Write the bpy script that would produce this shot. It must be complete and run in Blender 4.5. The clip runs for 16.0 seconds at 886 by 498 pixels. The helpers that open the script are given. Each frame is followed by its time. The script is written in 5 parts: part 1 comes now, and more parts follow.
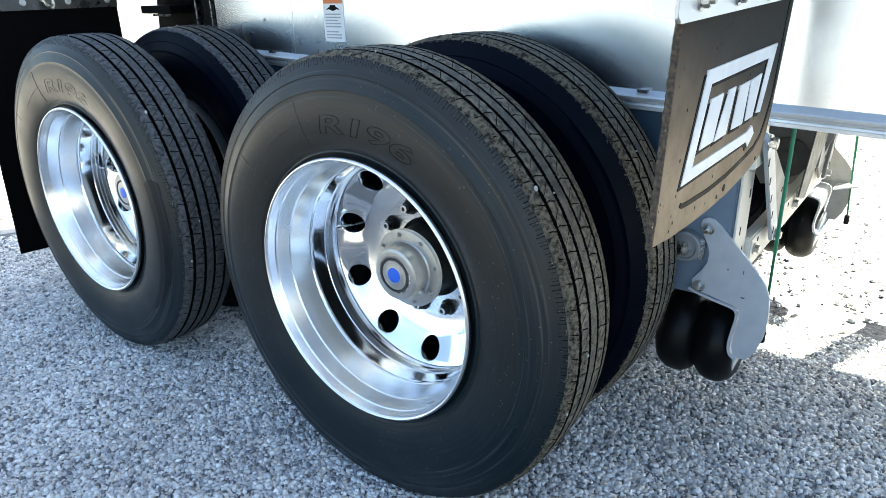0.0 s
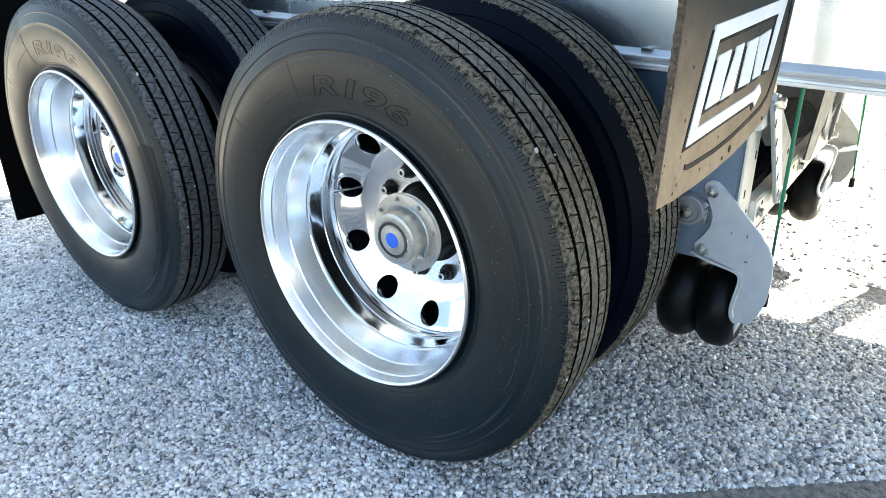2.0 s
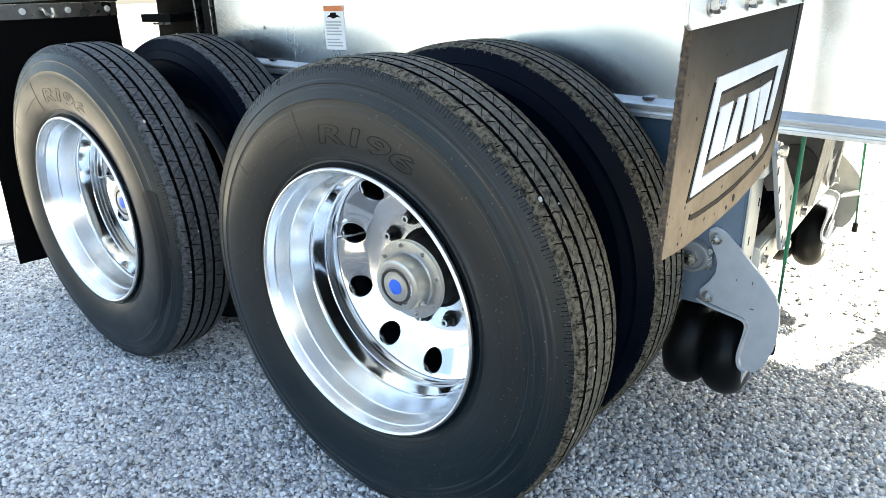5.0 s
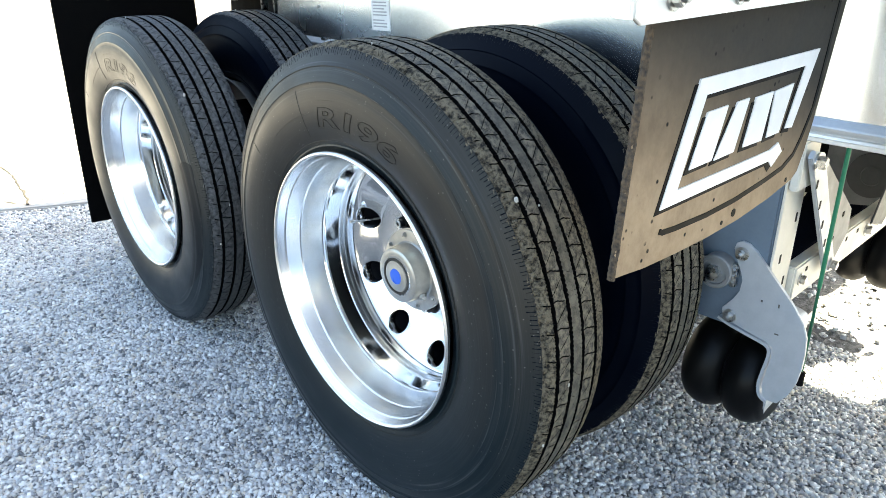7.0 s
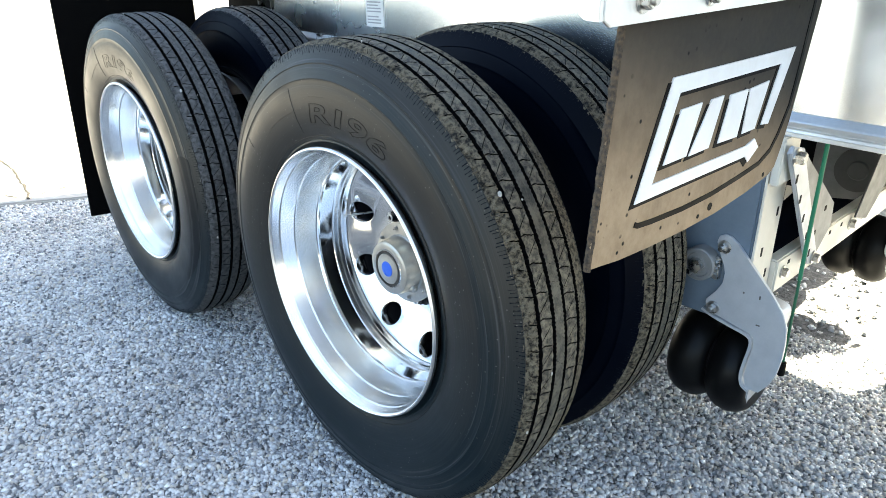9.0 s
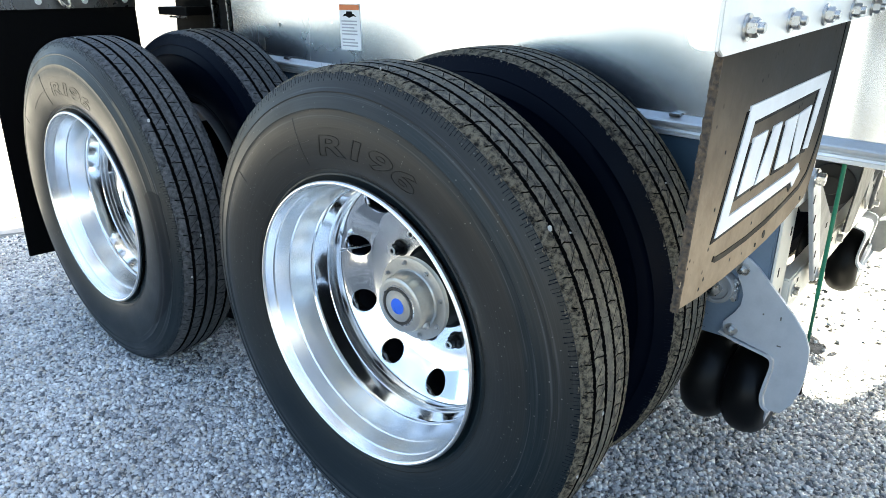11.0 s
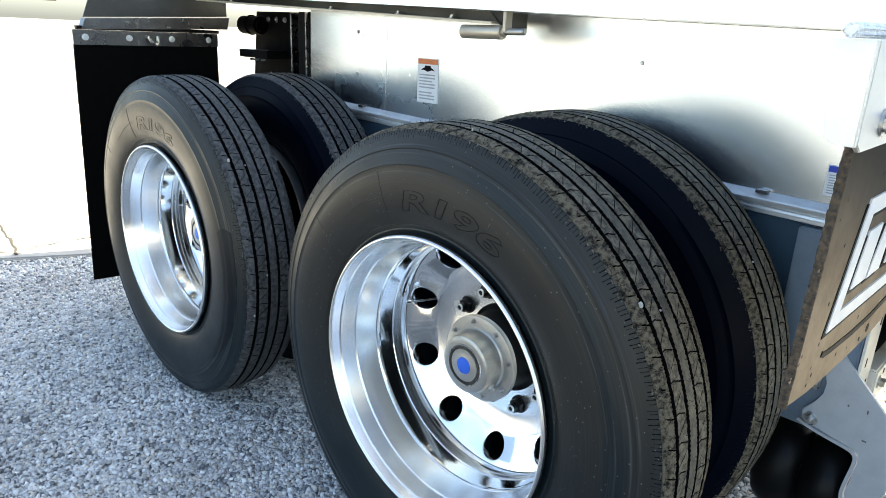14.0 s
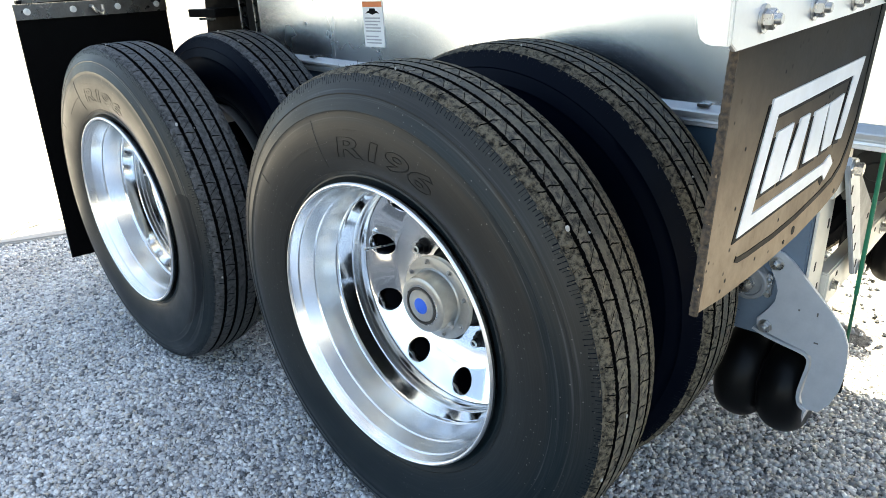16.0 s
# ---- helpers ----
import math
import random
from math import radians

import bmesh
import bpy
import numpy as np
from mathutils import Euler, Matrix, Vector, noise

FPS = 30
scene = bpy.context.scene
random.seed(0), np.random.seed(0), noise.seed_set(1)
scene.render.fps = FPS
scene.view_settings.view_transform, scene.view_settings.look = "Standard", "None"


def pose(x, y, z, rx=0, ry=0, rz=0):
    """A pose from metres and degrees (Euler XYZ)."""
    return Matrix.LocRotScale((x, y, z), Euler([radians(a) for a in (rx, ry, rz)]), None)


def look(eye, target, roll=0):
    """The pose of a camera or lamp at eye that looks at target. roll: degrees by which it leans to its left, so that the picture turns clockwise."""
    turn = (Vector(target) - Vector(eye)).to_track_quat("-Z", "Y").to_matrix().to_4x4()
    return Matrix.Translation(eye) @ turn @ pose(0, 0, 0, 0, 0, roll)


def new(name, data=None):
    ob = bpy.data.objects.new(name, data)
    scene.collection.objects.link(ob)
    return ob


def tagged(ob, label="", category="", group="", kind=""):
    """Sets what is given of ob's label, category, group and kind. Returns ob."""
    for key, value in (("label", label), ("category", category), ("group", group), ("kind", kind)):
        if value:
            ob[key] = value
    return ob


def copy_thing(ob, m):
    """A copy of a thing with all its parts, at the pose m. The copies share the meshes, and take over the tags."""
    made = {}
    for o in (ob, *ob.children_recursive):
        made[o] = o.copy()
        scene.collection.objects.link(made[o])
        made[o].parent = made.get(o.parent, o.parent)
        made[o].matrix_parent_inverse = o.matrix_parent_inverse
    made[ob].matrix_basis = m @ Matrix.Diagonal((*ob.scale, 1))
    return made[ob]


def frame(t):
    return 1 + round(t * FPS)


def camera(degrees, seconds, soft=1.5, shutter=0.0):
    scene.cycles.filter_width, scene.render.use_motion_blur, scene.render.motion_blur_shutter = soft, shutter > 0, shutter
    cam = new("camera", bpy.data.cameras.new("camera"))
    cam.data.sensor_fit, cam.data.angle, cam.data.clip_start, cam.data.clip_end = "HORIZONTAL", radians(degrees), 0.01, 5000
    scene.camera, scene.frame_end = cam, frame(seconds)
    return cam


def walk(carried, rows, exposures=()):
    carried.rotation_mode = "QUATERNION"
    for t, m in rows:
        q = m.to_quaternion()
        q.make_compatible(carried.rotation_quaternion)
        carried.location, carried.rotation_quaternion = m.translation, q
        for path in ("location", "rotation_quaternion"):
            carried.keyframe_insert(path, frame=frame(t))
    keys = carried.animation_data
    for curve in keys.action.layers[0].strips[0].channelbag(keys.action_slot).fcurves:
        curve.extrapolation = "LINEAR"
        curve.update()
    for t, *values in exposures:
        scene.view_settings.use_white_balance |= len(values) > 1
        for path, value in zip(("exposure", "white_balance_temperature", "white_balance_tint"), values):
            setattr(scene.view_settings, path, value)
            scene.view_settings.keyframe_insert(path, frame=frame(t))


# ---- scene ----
cam = camera(67.43, 16.0, soft=0.75)
PATH = [
    (0, (0.9564, -0.9077, 1.1633), (-0.1887, 0.5555, 0.4233), -1.56),
    (0.5, (0.9575, -0.9095, 1.1677), (-0.2032, 0.5390, 0.4230), -1.31),
    (1, (0.9476, -0.9079, 1.1656), (-0.2275, 0.5205, 0.4049), -1.21),
    (1.5, (0.9492, -0.8938, 1.1491), (-0.1858, 0.5233, 0.3102), -2.33),
    (2, (0.9475, -0.8886, 1.1516), (-0.1775, 0.5390, 0.3171), -1.84),
    (2.5, (0.9436, -0.8979, 1.1617), (-0.1915, 0.5204, 0.3251), -1.83),
    (3, (0.9410, -0.8957, 1.1651), (-0.1983, 0.5330, 0.3521), -1.49),
    (3.5, (0.9348, -0.8900, 1.1662), (-0.2098, 0.5457, 0.3734), -1.44),
    (4, (0.9275, -0.8890, 1.1710), (-0.2202, 0.5686, 0.4237), -1.71),
    (4.2, (0.9265, -0.8953, 1.1663), (-0.2154, 0.5800, 0.4456), -1.64),
    (6.3, (1.0119, -0.7807, 1.1604), (-0.2480, 0.5753, 0.4029), -1.93),
    (6.5, (1.0282, -0.7545, 1.1606), (-0.2665, 0.5669, 0.4004), -1.54),
    (7, (1.0578, -0.7084, 1.1630), (-0.2973, 0.5481, 0.3981), -0.66),
    (7.5, (1.0860, -0.7023, 1.1642), (-0.2680, 0.5438, 0.3807), 0.68),
    (8, (1.1011, -0.7016, 1.1736), (-0.2569, 0.5402, 0.3902), -0.31),
    (8.2, (1.1028, -0.7047, 1.1747), (-0.2549, 0.5382, 0.3925), -0.52),
    (10.3, (1.0110, -0.7201, 1.1717), (-0.3004, 0.5721, 0.3903), -1.08),
    (10.5, (0.9722, -0.7413, 1.1812), (-0.2876, 0.6217, 0.4359), -1.56),
    (11, (0.9073, -0.7822, 1.1809), (-0.3003, 0.6317, 0.4443), -0.46),
    (11.5, (0.8801, -0.7916, 1.1827), (-0.3367, 0.6235, 0.4637), 0.18),
    (12, (0.8693, -0.7953, 1.1833), (-0.3608, 0.6098, 0.4675), 0.92),
    (12.5, (0.8581, -0.8008, 1.1865), (-0.3956, 0.5949, 0.4936), 1.49),
    (13, (0.8439, -0.8025, 1.1924), (-0.4547, 0.5672, 0.5310), 1.89),
    (13.5, (0.8360, -0.8080, 1.2015), (-0.4835, 0.5560, 0.5701), 2.28),
    (14, (0.8354, -0.8165, 1.2046), (-0.4861, 0.5531, 0.5900), 2.56),
    (14.5, (0.8343, -0.8150, 1.2042), (-0.4875, 0.5575, 0.5967), 2.25),
    (15, (0.8459, -0.8168, 1.2049), (-0.4659, 0.5663, 0.5999), 1.25),
    (15.5, (0.8595, -0.8065, 1.2019), (-0.4430, 0.5558, 0.5329), 0.21),
    (15.8, (0.8826, -0.7881, 1.1936), (-0.4105, 0.5498, 0.4602), -1.24),
    (16, (0.9224, -0.7442, 1.1921), (-0.3673, 0.5820, 0.4318), -2.80),
]
walk(cam, [(t, look(eye, target, roll)) for t, eye, target, roll in PATH],
     exposures=[(0, 3.27, 6500, -1), (1, 3.50, 6780, -1), (3, 3.64, 7080, 0), (4, 3.60, 7180, 0), (7.5, 3.68, 7250, 0), (10.5, 3.43, 6850, -1), (12, 3.45, 6750, -1), (14.5, 3.19, 7160, 0), (15.5, 3.20, 7250, 0), (16, 3.34, 7350, 1)])

# ---- light ----
SUN_AZ, SUN_EL = math.atan2(0.94, 0.34), radians(54)
sun_dir = Vector((math.cos(SUN_AZ) * math.cos(SUN_EL), math.sin(SUN_AZ) * math.cos(SUN_EL), math.sin(SUN_EL)))
world = bpy.data.worlds.new("sky")
scene.world = world
world.use_nodes = True
wn = world.node_tree.nodes
sky = wn.new("ShaderNodeTexSky")
sky.sky_type = 'NISHITA'
sky.sun_disc = False
sky.sun_elevation = SUN_EL
sky.sun_rotation = math.pi / 2 - SUN_AZ
sky.air_density = 0.75
sky.dust_density = 2.5
wn["Background"].inputs["Strength"].default_value = 0.070
world.node_tree.links.new(sky.outputs["Color"], wn["Background"].inputs["Color"])
sun = new("sun", bpy.data.lights.new("sun", 'SUN'))
sun.data.energy, sun.data.angle, sun.data.color = 5.0, radians(0.5), (1.0, 0.90, 0.76)
sun.matrix_world = look(sun_dir * 30, (0, 0, 0))


# ---- materials ----
def mat(name, base, rough=0.5, metal=0.0, alt=None, scale=20.0, amount=0.5, fine=160.0, bump=0.15, depth=0.002, rvar=0.1, spec=0.5,
        island=0.0, obj_rand=0.0, detail=5.0, coat=0.0, lo=0.45, hi=0.95):
    """A procedural surface: colour mottled at two scales, roughness mottled, fine relief."""
    m = bpy.data.materials.new(name)
    m.use_nodes = True
    n, l = m.node_tree.nodes, m.node_tree.links
    b = n["Principled BSDF"]
    tc = n.new("ShaderNodeTexCoord")
    n1, n2 = n.new("ShaderNodeTexNoise"), n.new("ShaderNodeTexNoise")
    n1.inputs["Scale"].default_value, n1.inputs["Detail"].default_value = scale, detail
    n2.inputs["Scale"].default_value, n2.inputs["Detail"].default_value = fine, 3.0
    for q in (n1, n2):
        l.new(tc.outputs["Object"], q.inputs["Vector"])
    mixn = n.new("ShaderNodeMath")
    mixn.operation = 'MULTIPLY_ADD'
    l.new(n2.outputs["Fac"], mixn.inputs[0])
    mixn.inputs[1].default_value = 0.4
    l.new(n1.outputs["Fac"], mixn.inputs[2])
    ramp = n.new("ShaderNodeMapRange")
    ramp.inputs["From Min"].default_value, ramp.inputs["From Max"].default_value = lo, hi
    ramp.inputs["To Max"].default_value = amount
    l.new(mixn.outputs[0], ramp.inputs["Value"])
    mx = n.new("ShaderNodeMix")
    mx.data_type = 'RGBA'
    alt = alt or tuple(c * 0.7 for c in base)
    mx.inputs["A"].default_value, mx.inputs["B"].default_value = (*base, 1), (*alt, 1)
    l.new(ramp.outputs[0], mx.inputs["Factor"])
    out = mx.outputs["Result"]
    if island or obj_rand:
        if island:
            g = n.new("ShaderNodeNewGeometry")
            src, amt = g.outputs["Random Per Island"], island
        else:
            g = n.new("ShaderNodeObjectInfo")
            src, amt = g.outputs["Random"], obj_rand
        hs = n.new("ShaderNodeHueSaturation")
        r2 = n.new("ShaderNodeMapRange")
        r2.inputs["To Min"].default_value, r2.inputs["To Max"].default_value = 1 - amt, 1 + amt
        l.new(src, r2.inputs["Value"])
        l.new(r2.outputs[0], hs.inputs["Value"])
        l.new(out, hs.inputs["Color"])
        out = hs.outputs["Color"]
    l.new(out, b.inputs["Base Color"])
    rr = n.new("ShaderNodeMapRange")
    rr.inputs["From Min"].default_value, rr.inputs["From Max"].default_value = 0.3, 0.7
    rr.inputs["To Min"].default_value, rr.inputs["To Max"].default_value = max(0.02, rough - rvar), min(1, rough + rvar)
    l.new(n1.outputs["Fac"], rr.inputs["Value"])
    l.new(rr.outputs[0], b.inputs["Roughness"])
    b.inputs["Metallic"].default_value = metal
    b.inputs["Specular IOR Level"].default_value = spec
    b.inputs["Coat Weight"].default_value = coat
    if bump:
        bp = n.new("ShaderNodeBump")
        bp.inputs["Strength"].default_value, bp.inputs["Distance"].default_value = bump, depth
        l.new(mixn.outputs[0], bp.inputs["Height"])
        l.new(bp.outputs["Normal"], b.inputs["Normal"])
    return m


M_SIDEWALL = mat("tyre_sidewall_rubber", (0.0036, 0.0104, 0.0150), 0.39, alt=(0.0066, 0.0134, 0.0172), scale=9, amount=0.6, fine=220, bump=0.12, rvar=0.08, spec=0.22)


def weather_sidewall(m):
    """Dust film inside, a cleaner dark band outside, and small pale specks, all round the axle; sheen and shade are put
    into the film.
    """
    n, l = m.node_tree.nodes, m.node_tree.links
    b = n["Principled BSDF"]
    tc = n.new("ShaderNodeTexCoord")
    sep = n.new("ShaderNodeSeparateXYZ")
    l.new(tc.outputs["Object"], sep.inputs[0])
    sq = n.new("ShaderNodeCombineXYZ")
    l.new(sep.outputs["X"], sq.inputs["X"])
    l.new(sep.outputs["Z"], sq.inputs["Z"])
    ln = n.new("ShaderNodeVectorMath")
    ln.operation = 'LENGTH'
    l.new(sq.outputs[0], ln.inputs[0])
    nz = n.new("ShaderNodeTexNoise")
    nz.inputs["Scale"].default_value, nz.inputs["Detail"].default_value = 6.0, 6.0
    l.new(tc.outputs["Object"], nz.inputs["Vector"])
    wob = n.new("ShaderNodeMath")
    wob.operation = 'MULTIPLY_ADD'
    l.new(nz.outputs["Fac"], wob.inputs[0])
    wob.inputs[1].default_value = 0.012
    l.new(ln.outputs["Value"], wob.inputs[2])
    ramp = n.new("ShaderNodeValToRGB")
    el = ramp.color_ramp.elements
    el[0].position, el[0].color = 0.632, (0.03, 0.03, 0.03, 1)
    el[1].position, el[1].color = 0.655, (1, 1, 1, 1)
    for pos, v in ((0.842, 1.0), (0.862, 0.38), (0.912, 0.32), (0.938, 0.85)):
        e = el.new(pos)
        e.color = (v, v, v, 1)
    sc = n.new("ShaderNodeMath")
    sc.operation = 'MULTIPLY'
    sc.inputs[1].default_value = 2.0
    l.new(wob.outputs[0], sc.inputs[0])
    l.new(sc.outputs[0], ramp.inputs["Fac"])
    pale_tone = n.new("ShaderNodeMix")
    pale_tone.data_type = 'RGBA'
    old = b.inputs["Base Color"].links[0].from_socket
    l.new(old, pale_tone.inputs["A"])
    pale_tone.inputs["B"].default_value = (0.0228, 0.0218, 0.0198, 1)
    # The film fades downwards: the darker look of the lower sidewall is painted.
    low_shade = n.new("ShaderNodeMapRange")
    low_shade.inputs["From Min"].default_value, low_shade.inputs["From Max"].default_value = -0.16, 0.30
    low_shade.inputs["To Min"].default_value, low_shade.inputs["To Max"].default_value = 0.04, 1.0
    wob2 = n.new("ShaderNodeMath")
    wob2.operation = 'MULTIPLY_ADD'
    l.new(nz.outputs["Fac"], wob2.inputs[0])
    wob2.inputs[1].default_value = 0.25
    l.new(sep.outputs["Z"], wob2.inputs[2])
    l.new(wob2.outputs[0], low_shade.inputs["Value"])
    # Paler at the upper left: the sheen there is put into the film.
    tilt = n.new("ShaderNodeMath")
    tilt.operation = 'MULTIPLY_ADD'
    l.new(sep.outputs["X"], tilt.inputs[0])
    tilt.inputs[1].default_value = -0.55
    l.new(wob2.outputs[0], tilt.inputs[2])
    top_sheen = n.new("ShaderNodeMapRange")
    top_sheen.inputs["From Min"].default_value, top_sheen.inputs["From Max"].default_value = 0.30, 0.58
    top_sheen.inputs["To Max"].default_value = 0.9
    l.new(tilt.outputs[0], top_sheen.inputs["Value"])
    most = n.new("ShaderNodeMath")
    most.operation = 'MAXIMUM'
    l.new(ramp.outputs["Color"], most.inputs[0])
    l.new(top_sheen.outputs[0], most.inputs[1])
    film_ = n.new("ShaderNodeMath")
    film_.operation = 'MULTIPLY'
    l.new(most.outputs[0], film_.inputs[0])
    l.new(low_shade.outputs[0], film_.inputs[1])
    l.new(film_.outputs[0], pale_tone.inputs["Factor"])
    vo = n.new("ShaderNodeTexVoronoi")
    vo.inputs["Scale"].default_value = 85.0
    l.new(tc.outputs["Object"], vo.inputs["Vector"])
    lt = n.new("ShaderNodeMapRange")
    lt.inputs["From Min"].default_value, lt.inputs["From Max"].default_value = 0.13, 0.08
    l.new(vo.outputs["Distance"], lt.inputs["Value"])
    gate = n.new("ShaderNodeMath")
    gate.operation = 'MULTIPLY'
    g2 = n.new("ShaderNodeMapRange")
    g2.inputs["From Min"].default_value, g2.inputs["From Max"].default_value = 0.42, 0.56
    l.new(nz.outputs["Fac"], g2.inputs["Value"])
    l.new(lt.outputs[0], gate.inputs[0])
    l.new(g2.outputs[0], gate.inputs[1])
    speck = n.new("ShaderNodeMix")
    speck.data_type = 'RGBA'
    l.new(pale_tone.outputs["Result"], speck.inputs["A"])
    speck.inputs["B"].default_value = (0.115, 0.112, 0.105, 1)
    l.new(gate.outputs[0], speck.inputs["Factor"])
    # pale scuffs drawn round the wheel
    ang = n.new("ShaderNodeMath")
    ang.operation = 'ARCTAN2'
    l.new(sep.outputs["Z"], ang.inputs[0])
    l.new(sep.outputs["X"], ang.inputs[1])
    pol = n.new("ShaderNodeCombineXYZ")
    l.new(ang.outputs[0], pol.inputs["X"])
    rad = n.new("ShaderNodeMath")
    rad.operation = 'MULTIPLY'
    rad.inputs[1].default_value = 130.0
    l.new(ln.outputs["Value"], rad.inputs[0])
    l.new(rad.outputs[0], pol.inputs["Y"])
    sn = n.new("ShaderNodeTexNoise")
    sn.inputs["Scale"].default_value, sn.inputs["Detail"].default_value = 2.6, 4.0
    l.new(pol.outputs[0], sn.inputs["Vector"])
    th = n.new("ShaderNodeMapRange")
    th.inputs["From Min"].default_value, th.inputs["From Max"].default_value = 0.46, 0.66
    th.inputs["To Max"].default_value = 0.75
    l.new(sn.outputs["Fac"], th.inputs["Value"])
    # most of them on the four raised rings
    rings = n.new("ShaderNodeValToRGB")
    re_ = rings.color_ramp.elements
    re_[0].position, re_[0].color = 0.0, (0.12, 0.12, 0.12, 1)
    re_[1].position, re_[1].color = 0.851, (1, 1, 1, 1)
    for pos, v in ((0.847, 0.12), (0.856, 0.12), (0.870, 0.12), (0.874, 0.9), (0.878, 0.12), (0.915, 0.12), (0.920, 1.0), (0.925, 0.12), (0.941, 0.12), (0.945, 0.8), (0.949, 0.12)):
        e = re_.new(pos)
        e.color = (v, v, v, 1)
    rr2 = n.new("ShaderNodeMath")
    rr2.operation = 'MULTIPLY'
    rr2.inputs[1].default_value = 2.0
    l.new(ln.outputs["Value"], rr2.inputs[0])
    l.new(rr2.outputs[0], rings.inputs["Fac"])
    onring = n.new("ShaderNodeMath")
    onring.operation = 'MULTIPLY'
    l.new(th.outputs[0], onring.inputs[0])
    l.new(rings.outputs["Color"], onring.inputs[1])
    scuff = n.new("ShaderNodeMix")
    scuff.data_type = 'RGBA'
    l.new(speck.outputs["Result"], scuff.inputs["A"])
    scuff.inputs["B"].default_value = (0.085, 0.086, 0.088, 1)
    l.new(onring.outputs[0], scuff.inputs["Factor"])
    l.new(scuff.outputs["Result"], b.inputs["Base Color"])


weather_sidewall(M_SIDEWALL)
M_TREAD = mat("tyre_tread_rubber", (0.024, 0.023, 0.021), 0.62, alt=(0.205, 0.182, 0.138), scale=95, amount=0.95, fine=420, bump=1.0, depth=0.004, spec=0.25, lo=0.56, hi=0.86, detail=8.0)
M_CENTRERIB = mat("smooth_tread_rubber", (0.044, 0.042, 0.037), 0.58, alt=(0.150, 0.137, 0.107), scale=60, amount=0.85, fine=340, bump=0.8, depth=0.003, spec=0.25, lo=0.55, hi=0.85)
M_SHOULDER = mat("chewed_dirty_rubber", (0.010, 0.0095, 0.0085), 0.75, alt=(0.165, 0.142, 0.103), scale=120, amount=1.0, fine=460, bump=1.0, depth=0.008, spec=0.2, lo=0.54, hi=0.78, detail=6.0)
M_CLEANTREAD = mat("cleaner_tread_rubber", (0.020, 0.021, 0.023), 0.55, alt=(0.125, 0.126, 0.127), scale=95, amount=0.85, fine=420, bump=1.0, depth=0.004, spec=0.3, lo=0.52, hi=0.90, detail=8.0)
# Near black: the shade down in the grooves and sipes is in this colour.
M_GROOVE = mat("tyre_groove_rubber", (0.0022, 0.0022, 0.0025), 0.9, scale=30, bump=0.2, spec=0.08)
# Near-black navy: shade between the tyres and sky reflection are in this colour.
M_INNER = mat("shaded_dark_rubber", (0.0004, 0.0015, 0.0052), 0.42, alt=(0.0009, 0.0024, 0.0064), scale=9, amount=0.5, bump=0.1, spec=0.06)
M_WASHED = mat("washed_rubber", (0.0026, 0.0052, 0.0082), 0.40, alt=(0.0048, 0.0078, 0.0105), scale=14, amount=0.6, bump=0.1, spec=0.2)
M_LETTER = mat("raised_rubber", (0.0200, 0.0188, 0.0168), 0.40, alt=(0.030, 0.028, 0.025), scale=60, bump=0.1, spec=0.27)
M_POLISH = mat("polished_aluminium", (0.93, 0.925, 0.91), 0.085, 1.0, alt=(0.82, 0.82, 0.82), scale=7, amount=0.3, fine=90, bump=0.0, rvar=0.03)
M_CAST = mat("cast_aluminium", (0.46, 0.45, 0.43), 0.44, 0.9, alt=(0.36, 0.34, 0.31), scale=40, bump=0.15)
M_STEEL = mat("zinc_plated_steel", (0.6, 0.6, 0.6), 0.3, 1.0, alt=(0.35, 0.33, 0.3), scale=60, bump=0.1)
M_BLACKNUT = mat("black_nut", (0.007, 0.007, 0.008), 0.45, 0.0, scale=60, bump=0.05, spec=0.3)
M_BLUE = mat("blue_plastic", (0.02, 0.11, 0.62), 0.35, scale=40, alt=(0.03, 0.15, 0.7), bump=0.03)
M_SEAL = mat("dark_seal", (0.05, 0.045, 0.04), 0.5, scale=50)
M_BODY = mat("mill_finish_aluminium", (0.835, 0.875, 0.92), 0.26, 1.0, alt=(0.765, 0.80, 0.845), scale=3.0, amount=0.5, fine=45, bump=0.0, rvar=0.03)
M_RAIL = mat("extruded_aluminium", (0.78, 0.785, 0.79), 0.48, 0.8, alt=(0.55, 0.56, 0.58), scale=12, amount=0.6, fine=120, bump=0.05)
M_GALV = mat("galvanised_steel", (0.53, 0.555, 0.59), 0.5, 0.5, alt=(0.43, 0.455, 0.49), scale=28, amount=0.6, fine=200, bump=0.08)
M_BAR = mat("dull_dark_steel", (0.22, 0.22, 0.23), 0.32, 1.0, alt=(0.12, 0.11, 0.1), scale=22, amount=0.8, bump=0.1)
M_BRACE = mat("grey_painted_steel", (0.085, 0.085, 0.083), 0.5, alt=(0.06, 0.06, 0.058), scale=30, bump=0.1)
M_MACHINED = mat("machined_aluminium", (0.88, 0.885, 0.89), 0.24, 1.0, alt=(0.78, 0.78, 0.78), scale=9, amount=0.4, fine=120, bump=0.03, rvar=0.05)
M_BUFFED = mat("buffed_aluminium", (0.95, 0.945, 0.935), 0.23, 1.0, alt=(0.88, 0.88, 0.88), scale=14, amount=0.2, fine=120, bump=0.0, rvar=0.02)
M_LIP = mat("satin_rim_flange", (0.93, 0.93, 0.93), 0.36, 1.0, alt=(0.85, 0.85, 0.85), scale=30, amount=0.4, fine=200, bump=0.02, rvar=0.05)
# The tan stands for warm ground bounce on bare aluminium.
M_UNDER = mat("bounce_tan_aluminium", (0.50, 0.44, 0.35), 0.5, 0.6, alt=(0.40, 0.35, 0.28), scale=14, amount=0.7, bump=0.06)
